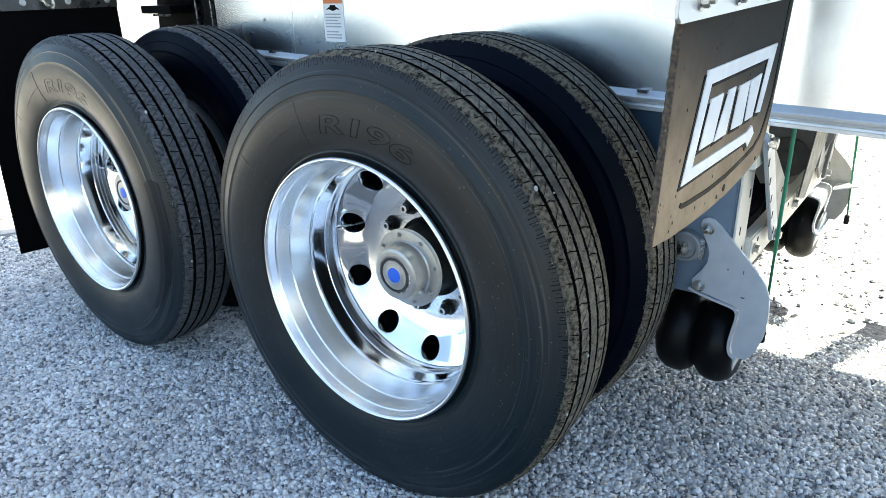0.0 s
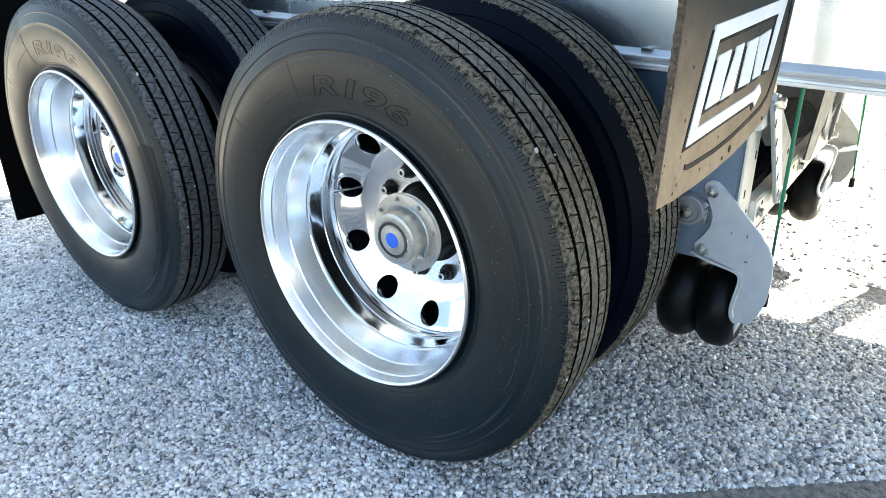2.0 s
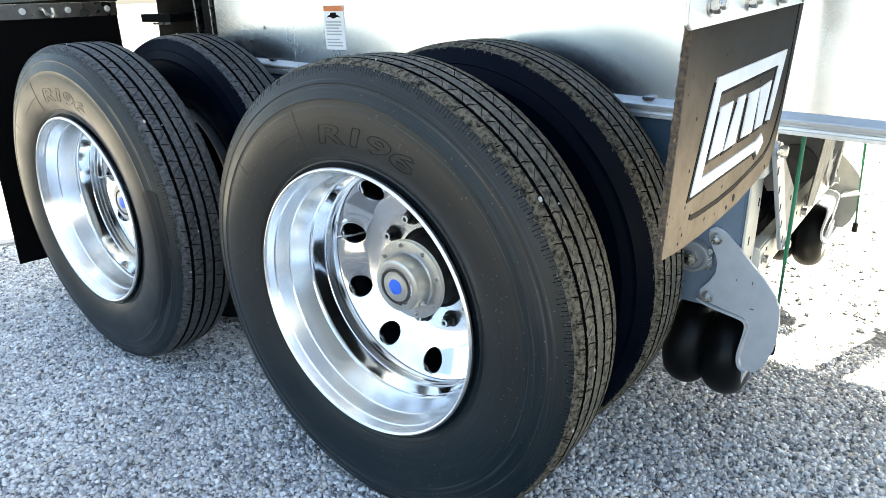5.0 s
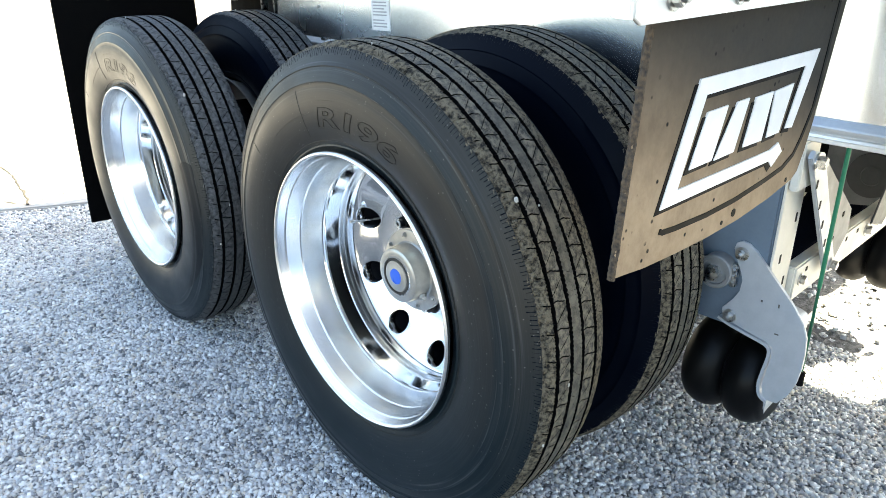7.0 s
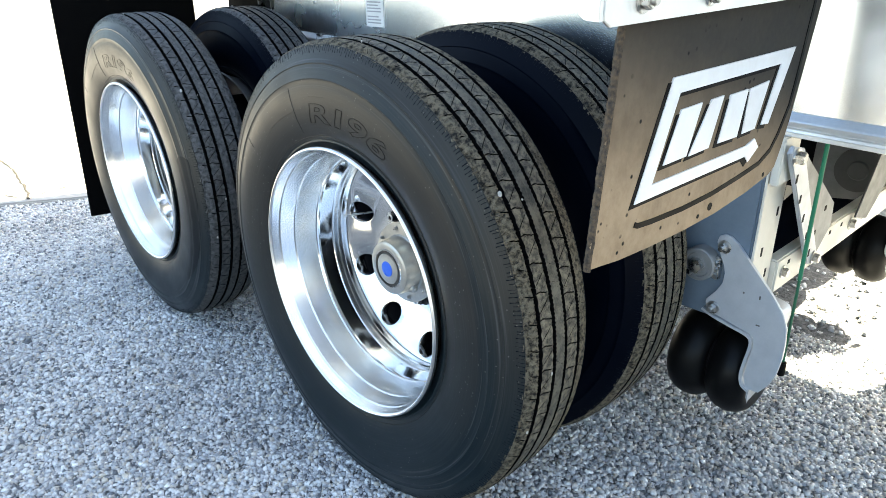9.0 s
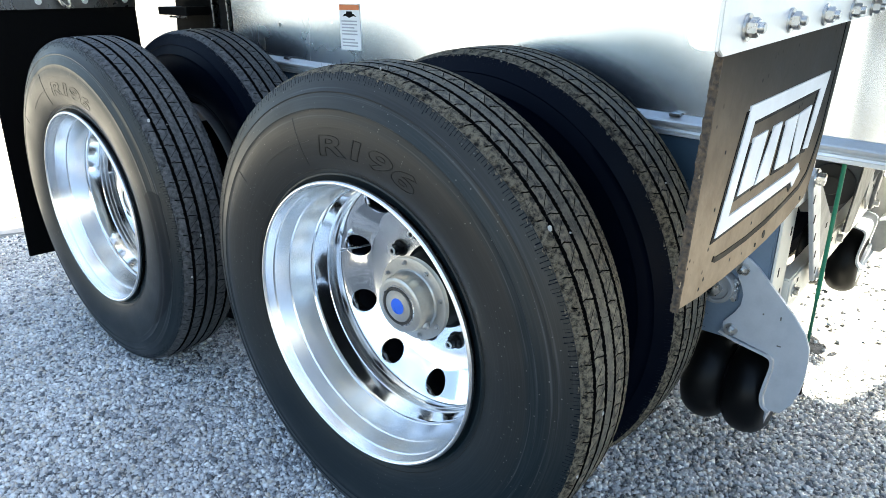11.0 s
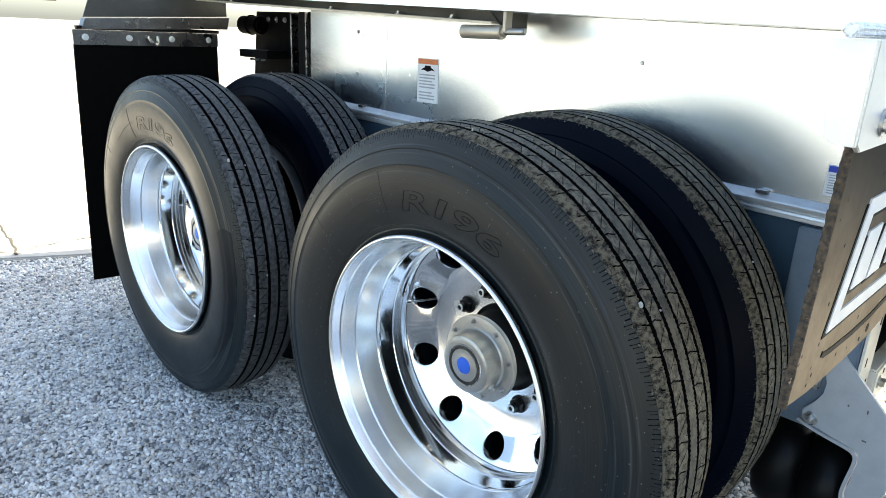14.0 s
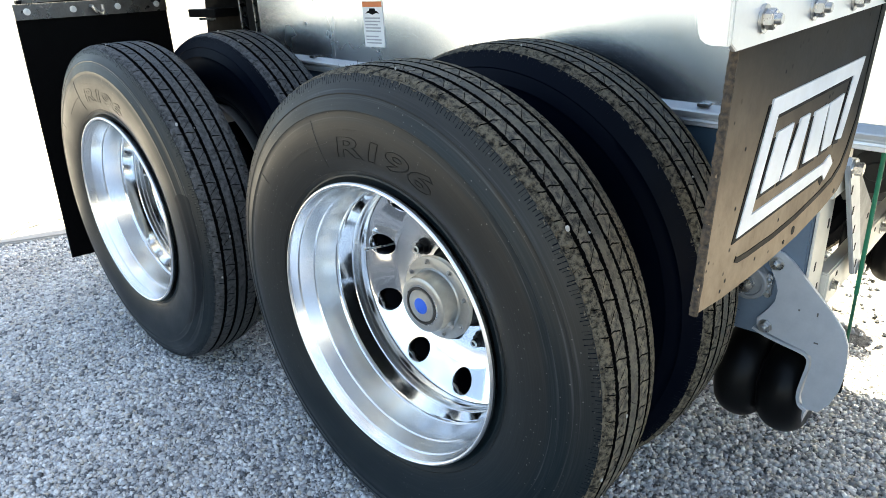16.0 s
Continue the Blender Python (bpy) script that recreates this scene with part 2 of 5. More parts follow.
M_COLSIDE = mat("shaded_column_steel", (0.165, 0.215, 0.275), 0.5, 0.3, alt=(0.125, 0.165, 0.215), scale=18, amount=0.6, bump=0.06)
# Darker copy of the galvanised steel, with shade in its colour.
M_STRUT = mat("shaded_galvanised_steel", (0.25, 0.253, 0.255), 0.55, 0.3, alt=(0.18, 0.182, 0.185), scale=26, amount=0.7, bump=0.08)
M_WEB = mat("shaded_frame_steel", (0.042, 0.078, 0.118), 0.45, 0.2, alt=(0.030, 0.056, 0.085), scale=12, amount=0.6, bump=0.05, spec=0.3)
M_PANEL = mat("dull_aluminium", (0.115, 0.110, 0.102), 0.5, 0.9, alt=(0.07, 0.067, 0.063), scale=8, amount=0.7, bump=0.05)
M_WHITE = mat("satin_bracket_aluminium", (0.80, 0.80, 0.79), 0.40, 0.6, alt=(0.70, 0.70, 0.69), scale=10, bump=0.03)
M_COLUMN = mat("pale_bounce_lit_steel", (0.72, 0.685, 0.61), 0.5, 0.0, alt=(0.60, 0.56, 0.48), scale=14, bump=0.05)
M_FLAP = mat("grey_rubber_flap", (0.036, 0.034, 0.031), 0.70, alt=(0.070, 0.062, 0.051), scale=14, amount=0.6, fine=120, bump=0.25, rvar=0.08, spec=0.10)


def dusty_bounce(m):
    """Dusty tan and warm ground bounce put into the colour: strong on the lower flap, with an uneven slanting upper
    limit.
    """
    n, l = m.node_tree.nodes, m.node_tree.links
    b = n["Principled BSDF"]
    tc = n.new("ShaderNodeTexCoord")
    sep = n.new("ShaderNodeSeparateXYZ")
    l.new(tc.outputs["Object"], sep.inputs[0])
    sl = n.new("ShaderNodeMath")
    sl.operation = 'MULTIPLY_ADD'
    l.new(sep.outputs["Y"], sl.inputs[0])
    sl.inputs[1].default_value = 0.25
    l.new(sep.outputs["Z"], sl.inputs[2])
    nz = n.new("ShaderNodeTexNoise")
    nz.inputs["Scale"].default_value, nz.inputs["Detail"].default_value = 7.0, 7.0
    l.new(tc.outputs["Object"], nz.inputs["Vector"])
    ad = n.new("ShaderNodeMath")
    ad.operation = 'MULTIPLY_ADD'
    l.new(nz.outputs["Fac"], ad.inputs[0])
    ad.inputs[1].default_value = 0.07
    l.new(sl.outputs[0], ad.inputs[2])
    fac = n.new("ShaderNodeMapRange")
    fac.inputs["From Min"].default_value, fac.inputs["From Max"].default_value = 1.17, 0.89
    fac.inputs["To Max"].default_value = 0.9
    fac.interpolation_type = 'SMOOTHSTEP'
    l.new(ad.outputs[0], fac.inputs["Value"])
    mx = n.new("ShaderNodeMix")
    mx.data_type = 'RGBA'
    l.new(b.inputs["Base Color"].links[0].from_socket, mx.inputs["A"])
    # the tan itself lies in paler and darker streaks
    mp = n.new("ShaderNodeMapping")
    mp.inputs["Scale"].default_value = (1.0, 1.15, 0.9)
    l.new(tc.outputs["Object"], mp.inputs["Vector"])
    st = n.new("ShaderNodeTexNoise")
    st.inputs["Scale"].default_value, st.inputs["Detail"].default_value, st.inputs["Roughness"].default_value = 16.0, 9.0, 0.72
    l.new(mp.outputs[0], st.inputs["Vector"])
    sr = n.new("ShaderNodeMapRange")
    sr.inputs["From Min"].default_value, sr.inputs["From Max"].default_value = 0.36, 0.62
    l.new(st.outputs["Fac"], sr.inputs["Value"])
    pale_tone = n.new("ShaderNodeMix")
    pale_tone.data_type = 'RGBA'
    pale_tone.inputs["A"].default_value, pale_tone.inputs["B"].default_value = (0.30, 0.212, 0.132, 1), (0.43, 0.312, 0.200, 1)
    l.new(sr.outputs[0], pale_tone.inputs["Factor"])
    l.new(pale_tone.outputs["Result"], mx.inputs["B"])
    l.new(fac.outputs[0], mx.inputs["Factor"])
    # dark chips where stones have struck
    vo = n.new("ShaderNodeTexVoronoi")
    vo.inputs["Scale"].default_value = 46.0
    l.new(tc.outputs["Object"], vo.inputs["Vector"])
    chip = n.new("ShaderNodeMapRange")
    chip.inputs["From Min"].default_value, chip.inputs["From Max"].default_value = 0.17, 0.10
    l.new(vo.outputs["Distance"], chip.inputs["Value"])
    n5 = n.new("ShaderNodeTexNoise")
    n5.inputs["Scale"].default_value = 17.0
    l.new(tc.outputs["Object"], n5.inputs["Vector"])
    g5 = n.new("ShaderNodeMapRange")
    g5.inputs["From Min"].default_value, g5.inputs["From Max"].default_value = 0.50, 0.58
    l.new(n5.outputs["Fac"], g5.inputs["Value"])
    both = n.new("ShaderNodeMath")
    both.operation = 'MULTIPLY'
    l.new(chip.outputs[0], both.inputs[0])
    l.new(g5.outputs[0], both.inputs[1])
    cm = n.new("ShaderNodeMix")
    cm.data_type = 'RGBA'
    l.new(mx.outputs["Result"], cm.inputs["A"])
    cm.inputs["B"].default_value = (0.008, 0.008, 0.008, 1)
    l.new(both.outputs[0], cm.inputs["Factor"])
    l.new(cm.outputs["Result"], b.inputs["Base Color"])


dusty_bounce(M_FLAP)
M_FLAPEDGE = mat("worn_rubber_edge", (0.012, 0.010, 0.008), 0.85, alt=(0.115, 0.080, 0.050), scale=160, amount=0.9, bump=0.8, depth=0.003)
M_FLAPBLACK = mat("matt_black_rubber", (0.0012, 0.0012, 0.0013), 0.8, alt=(0.004, 0.004, 0.004), scale=30, amount=0.3, bump=0.1, spec=0.06)
M_PRINT = mat("white_print", (0.82, 0.82, 0.83), 0.45, alt=(0.7, 0.68, 0.64), scale=30, amount=0.5, bump=0.02)
M_INK = mat("black_ink", (0.0025, 0.0025, 0.003), 0.6, bump=0.0, spec=0.1)
M_BLACK = mat("black_painted_steel", (0.0025, 0.0025, 0.0028), 0.5, alt=(0.005, 0.005, 0.005), scale=20, bump=0.1, spec=0.12)
M_BAG = mat("air_spring_rubber", (0.003, 0.003, 0.0034), 0.42, alt=(0.008, 0.0078, 0.007), scale=15, amount=0.5, bump=0.08, spec=0.13)
M_CORD = mat("green_elastic_cord", (0.006, 0.15, 0.07), 0.5, alt=(0.012, 0.21, 0.11), scale=150, bump=0.3)
# Darker green: the backlit look of the lower end is in the colour.
M_CORDEND = mat("backlit_dark_cord", (0.005, 0.085, 0.042), 0.6, alt=(0.010, 0.13, 0.065), scale=90, bump=0.3)
M_LABEL = mat("label_paper", (0.8, 0.8, 0.8), 0.4, alt=(0.72, 0.72, 0.74), scale=50, bump=0.0)
M_ORANGE = mat("orange_print", (0.7, 0.2, 0.06), 0.45, scale=60, bump=0.0)
M_LBLUE = mat("blue_print", (0.02, 0.06, 0.5), 0.4, scale=60, bump=0.0)
M_GREY = mat("grey_print", (0.42, 0.42, 0.44), 0.5, scale=60, bump=0.0)
# Kept dark: the shade in the gaps between the stones is in this colour.
M_GROUND = mat("packed_gravel", (0.05, 0.05, 0.05), 0.95, alt=(0.24, 0.237, 0.234), scale=60, amount=1.0, fine=260, bump=1.0, depth=0.012)
M_STONE = mat("crushed_stone", (1.0, 1.0, 1.0), 0.8, alt=(0.78, 0.775, 0.76), scale=60, amount=0.5, fine=420, bump=0.12)


def stone_colours(m):
    """Each stone takes its own rock colour: blue-grey, grey, tan, near white, a few dark."""
    n, l = m.node_tree.nodes, m.node_tree.links
    b = n["Principled BSDF"]
    g = n.new("ShaderNodeNewGeometry")
    ramp = n.new("ShaderNodeValToRGB")
    ramp.color_ramp.interpolation = 'CONSTANT'
    el = ramp.color_ramp.elements
    el[0].position, el[0].color = 0.0, (0.14, 0.145, 0.155, 1)
    el[1].position, el[1].color = 0.10, (0.33, 0.335, 0.345, 1)
    for pos, c in ((0.27, (0.47, 0.47, 0.475)), (0.50, (0.59, 0.585, 0.58)), (0.68, (0.54, 0.505, 0.46)), (0.78, (0.65, 0.645, 0.635)), (0.90, (0.56, 0.51, 0.44)), (0.95, (0.80, 0.79, 0.775))):
        e = el.new(pos)
        e.color = (*c, 1)
    l.new(g.outputs["Random Per Island"], ramp.inputs["Fac"])
    mul = n.new("ShaderNodeMix")
    mul.data_type, mul.blend_type = 'RGBA', 'MULTIPLY'
    mul.inputs["Factor"].default_value = 1.0
    l.new(b.inputs["Base Color"].links[0].from_socket, mul.inputs["A"])
    l.new(ramp.outputs["Color"], mul.inputs["B"])
    tc = n.new("ShaderNodeTexCoord")
    big = n.new("ShaderNodeTexNoise")
    big.inputs["Scale"].default_value, big.inputs["Detail"].default_value = 2.2, 5.0
    l.new(tc.outputs["Object"], big.inputs["Vector"])
    r3 = n.new("ShaderNodeMapRange")
    r3.inputs["From Min"].default_value, r3.inputs["From Max"].default_value = 0.36, 0.64
    r3.inputs["To Min"].default_value, r3.inputs["To Max"].default_value = 0.84, 1.12
    l.new(big.outputs["Fac"], r3.inputs["Value"])
    # stones paler towards the front: the opener sky there is put into the colour
    sx = n.new("ShaderNodeSeparateXYZ")
    l.new(tc.outputs["Object"], sx.inputs[0])
    sky_gain = n.new("ShaderNodeMapRange")
    sky_gain.inputs["From Min"].default_value, sky_gain.inputs["From Max"].default_value = 0.8, -1.0
    sky_gain.inputs["To Min"].default_value, sky_gain.inputs["To Max"].default_value = 1.18, 1.26
    l.new(sx.outputs["X"], sky_gain.inputs["Value"])
    tot = n.new("ShaderNodeMath")
    tot.operation = 'MULTIPLY'
    l.new(sky_gain.outputs[0], tot.inputs[0])
    l.new(r3.outputs[0], tot.inputs[1])
    dm = n.new("ShaderNodeVectorMath")
    dm.operation = 'SCALE'
    l.new(mul.outputs["Result"], dm.inputs[0])
    l.new(tot.outputs[0], dm.inputs["Scale"])
    top = n.new("ShaderNodeVectorMath")
    top.operation = 'MINIMUM'
    l.new(dm.outputs[0], top.inputs[0])
    top.inputs[1].default_value = (0.88, 0.87, 0.85)
    l.new(top.outputs[0], b.inputs["Base Color"])


stone_colours(M_STONE)
M_PEBBLE = mat("pale_pebble", (0.50, 0.485, 0.46), 0.8, alt=(0.3, 0.29, 0.27), scale=200, bump=0.2)
M_CONCRETE = mat("concrete", (0.42, 0.4, 0.37), 0.85, alt=(0.33, 0.31, 0.29), scale=2.0, amount=0.8, fine=30, bump=0.3)
M_CRACK = mat("crack_dirt", (0.030, 0.028, 0.025), 0.95, alt=(0.07, 0.065, 0.06), scale=40, bump=0.3, spec=0.1)
M_FILM = mat("clear_plastic_film", (0.75, 0.78, 0.82), 0.15, 0.3, alt=(0.9, 0.92, 0.95), scale=50, amount=0.8, bump=1.0, depth=0.006)


# ---- mesh helpers ----
def part(name, bm, material, parent=None, label="", smooth=35.0):
    """One bmesh as one mesh object, under a thing or a part."""
    me = bpy.data.meshes.new(name)
    bmesh.ops.recalc_face_normals(bm, faces=bm.faces)
    bm.to_mesh(me)
    bm.free()
    me.materials.append(material)
    if smooth:
        me.shade_smooth()
        me.set_sharp_from_angle(angle=radians(smooth))
    ob = new(name, me)
    if parent:
        ob.parent = parent
    if label:
        ob["label"] = label
    return ob


def thing(name, label, category, group="", kind="", m=None):
    ob = new(name)
    ob.empty_display_size = 0.05
    if m is not None:
        ob.matrix_basis = m
    return tagged(ob, label, category, group, kind)


def revolve(profile, seg, closed=False, bm=None):
    """Turns a profile of (y, r) about the y axis."""
    bm = bm or bmesh.new()
    rings = []
    for k in range(seg):
        a = 2 * math.pi * k / seg
        rings.append([bm.verts.new((r * math.cos(a), y, r * math.sin(a))) for y, r in profile])
    np_ = len(profile)
    for k in range(seg):
        p, q = rings[k], rings[(k + 1) % seg]
        for i in range(np_ if closed else np_ - 1):
            j = (i + 1) % np_
            bm.faces.new((p[i], p[j], q[j], q[i]))
    return bm


def crisp(profile, d=0.0007):
    """Adds points close to the corners of a profile, so that its long runs shade straight."""
    out = []
    for (y0, r0), (y1, r1) in zip(profile, profile[1:]):
        out.append((y0, r0))
        n = math.hypot(y1 - y0, r1 - r0)
        if n > 4 * d:
            out += [(y0 + (y1 - y0) * d / n, r0 + (r1 - r0) * d / n), (y1 - (y1 - y0) * d / n, r1 - (r1 - r0) * d / n)]
    return out + [profile[-1]]


def box(x0, x1, y0, y1, z0, z1, bevel=0.002, bm=None, m=None):
    own = bmesh.new()
    bmesh.ops.create_cube(own, size=1, matrix=Matrix.Translation(((x0 + x1) / 2, (y0 + y1) / 2, (z0 + z1) / 2)) @ Matrix.Diagonal((x1 - x0, y1 - y0, z1 - z0, 1)))
    if bevel:
        bmesh.ops.bevel(own, geom=list(own.edges), offset=bevel, segments=2, affect='EDGES', clamp_overlap=True)
    if m is not None:
        own.transform(m)
    if bm is None:
        return own
    merge(bm, own)
    return bm


def merge(bm, own):
    me = bpy.data.meshes.new("tmp")
    own.to_mesh(me)
    own.free()
    bm.from_mesh(me)
    bpy.data.meshes.remove(me)
    return bm


def rod(p, q, r0, r1=None, seg=20, bevel=0.0, bm=None):
    """A round or (seg=6) hexagonal bar from p to q."""
    own = bmesh.new()
    p, q = Vector(p), Vector(q)
    d = q - p
    m = Matrix.Translation((p + q) / 2) @ d.to_track_quat('Z', 'Y').to_matrix().to_4x4()
    bmesh.ops.create_cone(own, cap_ends=True, segments=seg, radius1=r0, radius2=r0 if r1 is None else r1, depth=d.length, matrix=m)
    if bevel:
        caps = [e for f in own.faces if len(f.verts) > 4 for e in f.edges]
        bmesh.ops.bevel(own, geom=list(set(caps)), offset=bevel, segments=2, affect='EDGES', clamp_overlap=True)
    if bm is None:
        return own
    return merge(bm, own)


def prism(poly, axis, a, b, bevel=0.0015, bm=None):
    """A flat outline of two coordinates pushed along an axis from a to b."""
    own = bmesh.new()

    def at(u, v, w):
        return {"x": (w, u, v), "y": (u, w, v), "z": (u, v, w)}[axis]
    lo = [own.verts.new(at(u, v, a)) for u, v in poly]
    hi = [own.verts.new(at(u, v, b)) for u, v in poly]
    f0, f1 = own.faces.new(lo), own.faces.new(hi[::-1])
    for i in range(len(poly)):
        j = (i + 1) % len(poly)
        own.faces.new((lo[i], hi[i], hi[j], lo[j]))
    if bevel:
        bmesh.ops.bevel(own, geom=list(set(list(f0.edges) + list(f1.edges))), offset=bevel, segments=2, affect='EDGES', clamp_overlap=True)
    bmesh.ops.triangulate(own, faces=[f for f in own.faces if len(f.verts) > 4])
    if bm is None:
        return own
    return merge(bm, own)


def tube(points, r, seg=10, bm=None):
    """A round bar along a line of points."""
    bm = bm or bmesh.new()
    pts = [Vector(p) for p in points]
    rings = []
    for i, p in enumerate(pts):
        d = (pts[min(i + 1, len(pts) - 1)] - pts[max(i - 1, 0)]).normalized()
        u = d.orthogonal().normalized() if i == 0 else (rings_u - d * rings_u.dot(d)).normalized()
        rings_u = u
        v = d.cross(u)
        rings.append([bm.verts.new(p + r * (math.cos(a) * u + math.sin(a) * v)) for a in (2 * math.pi * k / seg for k in range(seg))])
    for a, b in zip(rings, rings[1:]):
        for k in range(seg):
            bm.faces.new((a[k], a[(k + 1) % seg], b[(k + 1) % seg], b[k]))
    bm.faces.new(rings[0][::-1])
    bm.faces.new(rings[-1])
    return bm


def bolt(name, parent, at, axis, r=0.011, washer=0.017, length=0.012, stud=0.0, material=None, label=""):
    """A hexagon bolt head with a washer, and the end of its stud."""
    p, d = Vector(at), Vector(axis).normalized()
    bm = rod(p, p + d * 0.003, washer, seg=20, bevel=0.0008)
    rod(p + d * 0.003, p + d * (0.003 + length), r, seg=6, bevel=0.0012, bm=bm)
    if stud:
        rod(p + d * 0.003, p + d * (0.003 + length + stud), r * 0.55, seg=12, bevel=0.001, bm=bm)
    return part(name, bm, material or M_STEEL, parent, label)


def text_mesh(body, size, material, outline=0.0):
    """Built-in letters as a bmesh in the xy plane, centred. With an outline they are hollow, drawn by their raised edge."""
    cu = bpy.data.curves.new("letters", 'FONT')
    cu.body, cu.size, cu.align_x, cu.align_y, cu.resolution_u = body, size, 'CENTER', 'CENTER', 3
    if outline:
        cu.fill_mode, cu.bevel_depth, cu.bevel_resolution, cu.offset = 'NONE', outline, 1, 0.025 * size
    ob = bpy.data.objects.new("letters", cu)
    scene.collection.objects.link(ob)
    dg = bpy.context.evaluated_depsgraph_get()
    me = bpy.data.meshes.new_from_object(ob.evaluated_get(dg))
    bm = bmesh.new()
    bm.from_mesh(me)
    bpy.data.objects.remove(ob)
    bpy.data.curves.remove(cu)
    bpy.data.meshes.remove(me)
    return bm


# ---- ground ----
HUB_Z, AXLE, MID, GROUND_Z = 0.5416, 1.2073, 1.20, 0.019
bm = bmesh.new()
bmesh.ops.create_grid(bm, x_segments=2, y_segments=2, size=400, matrix=Matrix.Translation((0, 0, GROUND_Z)))
ground = part("ground", bm, M_GROUND, None, smooth=0)
tagged(ground, "packed grey gravel yard, partly in shade", "ground", kind="structure")


def gravel_mesh(name, count, seed, x0, x1, y0, y1, smin, smax, keep):
    """Many crushed stones, each an uneven twelve-cornered lump, in one mesh."""
    rng = np.random.default_rng(seed)
    bv = np.array([(x, y, z) for x in (-1, 1) for y in (-1, 1) for z in (-1, 1)]) * 0.72
    quads = [(0, 1, 3, 2), (4, 6, 7, 5), (0, 4, 5, 1), (2, 3, 7, 6), (0, 2, 6, 4), (1, 5, 7, 3)]  # the fifth is the underside
    bf = np.array([t for a, b, c, d in quads[:4] + quads[5:] for t in ((a, b, c), (a, c, d))])
    xy = np.stack([rng.uniform(x0, x1, count), rng.uniform(y0, y1, count)], 1)
    xy = xy[keep(xy[:, 0], xy[:, 1])]
    n = len(xy)
    size = smin + (smax - smin) * rng.random(n) ** 1.8
    v = bv[None] * (1 + rng.uniform(-0.45, 0.32, (n, len(bv), 3)))
    v = v * np.stack([np.ones(n), rng.uniform(0.55, 1, n), rng.uniform(0.42, 0.8, n)], 1)[:, None] * size[:, None, None]
    a, t = rng.uniform(0, 2 * np.pi, n), rng.normal(0, 0.5, n)
    c, s = np.cos(t)[:, None], np.sin(t)[:, None]
    v = np.stack([v[..., 0] * c - v[..., 2] * s, v[..., 1], v[..., 0] * s + v[..., 2] * c], -1)
    c, s = np.cos(a)[:, None], np.sin(a)[:, None]
    v = np.stack([v[..., 0] * c - v[..., 1] * s, v[..., 0] * s + v[..., 1] * c, v[..., 2]], -1)
    v[..., :2] += xy[:, None]
    v[..., 2] += GROUND_Z + (size * rng.uniform(-0.5, 0.95, n))[:, None]
    f = (bf[None] + (np.arange(n) * len(bv))[:, None, None]).reshape(-1, 3)
    v = v.reshape(-1, 3)
    me = bpy.data.meshes.new(name)
    me.vertices.add(len(v))
    me.vertices.foreach_set("co", v.ravel().astype(np.float32))
    me.loops.add(f.size)
    me.loops.foreach_set("vertex_index", f.ravel().astype(np.int32))
    me.polygons.add(len(f))
    me.polygons.foreach_set("loop_start", np.arange(0, f.size, 3, dtype=np.int32))
    me.update(calc_edges=True)
    me.materials.append(M_STONE)
    return new(name, me)


gravel = gravel_mesh("gravel", 400000, 3, -2.5, 1.2, -0.72, 1.5, 0.0027, 0.0088, lambda x, y: (0.891 * x - 0.454 * y > -2.58) & (x + 1.6 * y > -2.9) & (y > 0.85 * x - 0.25) & ~((y > 0.9) & (x < -0.2)))
tagged(gravel, "loose crushed grey stones spread over the yard", "gravel", kind="stuff")
edge_gravel = gravel_mesh("gravel", 46000, 4, -3.3, -2.35, -0.80, 0.75, 0.004, 0.011, lambda x, y: (0.891 * x - 0.454 * y > -2.585) & ((x < -2.5) | (x + 1.6 * y < -2.85)))
tagged(edge_gravel, "loose crushed grey stones along the edge of the concrete", "gravel", kind="stuff")
far_gravel = gravel_mesh("gravel", 26000, 5, -6.0, 2.6, -1.5, 4.5, 0.006, 0.015, lambda x, y: ~((x > -3.3) & (x < 1.2) & (y > -0.72) & (y < 1.5)) & (0.891 * x - 0.454 * y > -2.58))
tagged(far_gravel, "loose crushed grey stones farther off", "gravel", kind="stuff")


# ---- wheels ----
R_TYRE, SAG, TREAD_W = 0.514, 0.003, 0.0840
RIBS = [(-TREAD_W, -0.0610), (-0.0520, -0.0250), (-0.0160, 0.0065), (0.0140, 0.0425), (0.0505, TREAD_W)]


def crown(y):
    return R_TYRE - 0.35 * y * y - 11.0 * max(0, abs(y) - 0.055) ** 2


SIDE = [(0.087, 0.290), (0.093, 0.300), (0.0975, 0.306), (0.1010, 0.312), (0.1000, 0.3155), (0.1040, 0.322), (0.1115, 0.340), (0.1180, 0.365), (0.1210, 0.392),
        (0.1218, 0.414), (0.1207, 0.434), (0.1190, 0.4435), (0.1200, 0.446), (0.1172, 0.4545), (0.1140, 0.464), (0.1105, 0.474), (0.1113, 0.4765),
        (0.1072, 0.484), (0.1030, 0.4935), (0.0998, 0.503), (0.0962, 0.511), (0.0930, 0.510)]
EDGE_K = (crown(TREAD_W) - 0.30) / 0.211
SIDE = [(y * 0.9 + (TREAD_W - 0.0866) * min(1, max(0, (r - 0.414) / 0.097)) ** 2, 0.30 + (r - 0.30) * EDGE_K) for y, r in SIDE]


def side_y(r):
    for (y0, r0), (y1, r1) in zip(SIDE, SIDE[1:]):
        if r0 <= r <= r1:
            return y0 + (y1 - y0) * (r - r0) / (r1 - r0)
    return 0.1


def sag(bm):
    """The tyre sits a little low on its rim under the load."""
    for v in bm.verts:
        r = math.hypot(v.co.x, v.co.z)
        v.co.z -= SAG * min(1.0, max(0.0, (r - 0.30) / 0.22))
    return bm


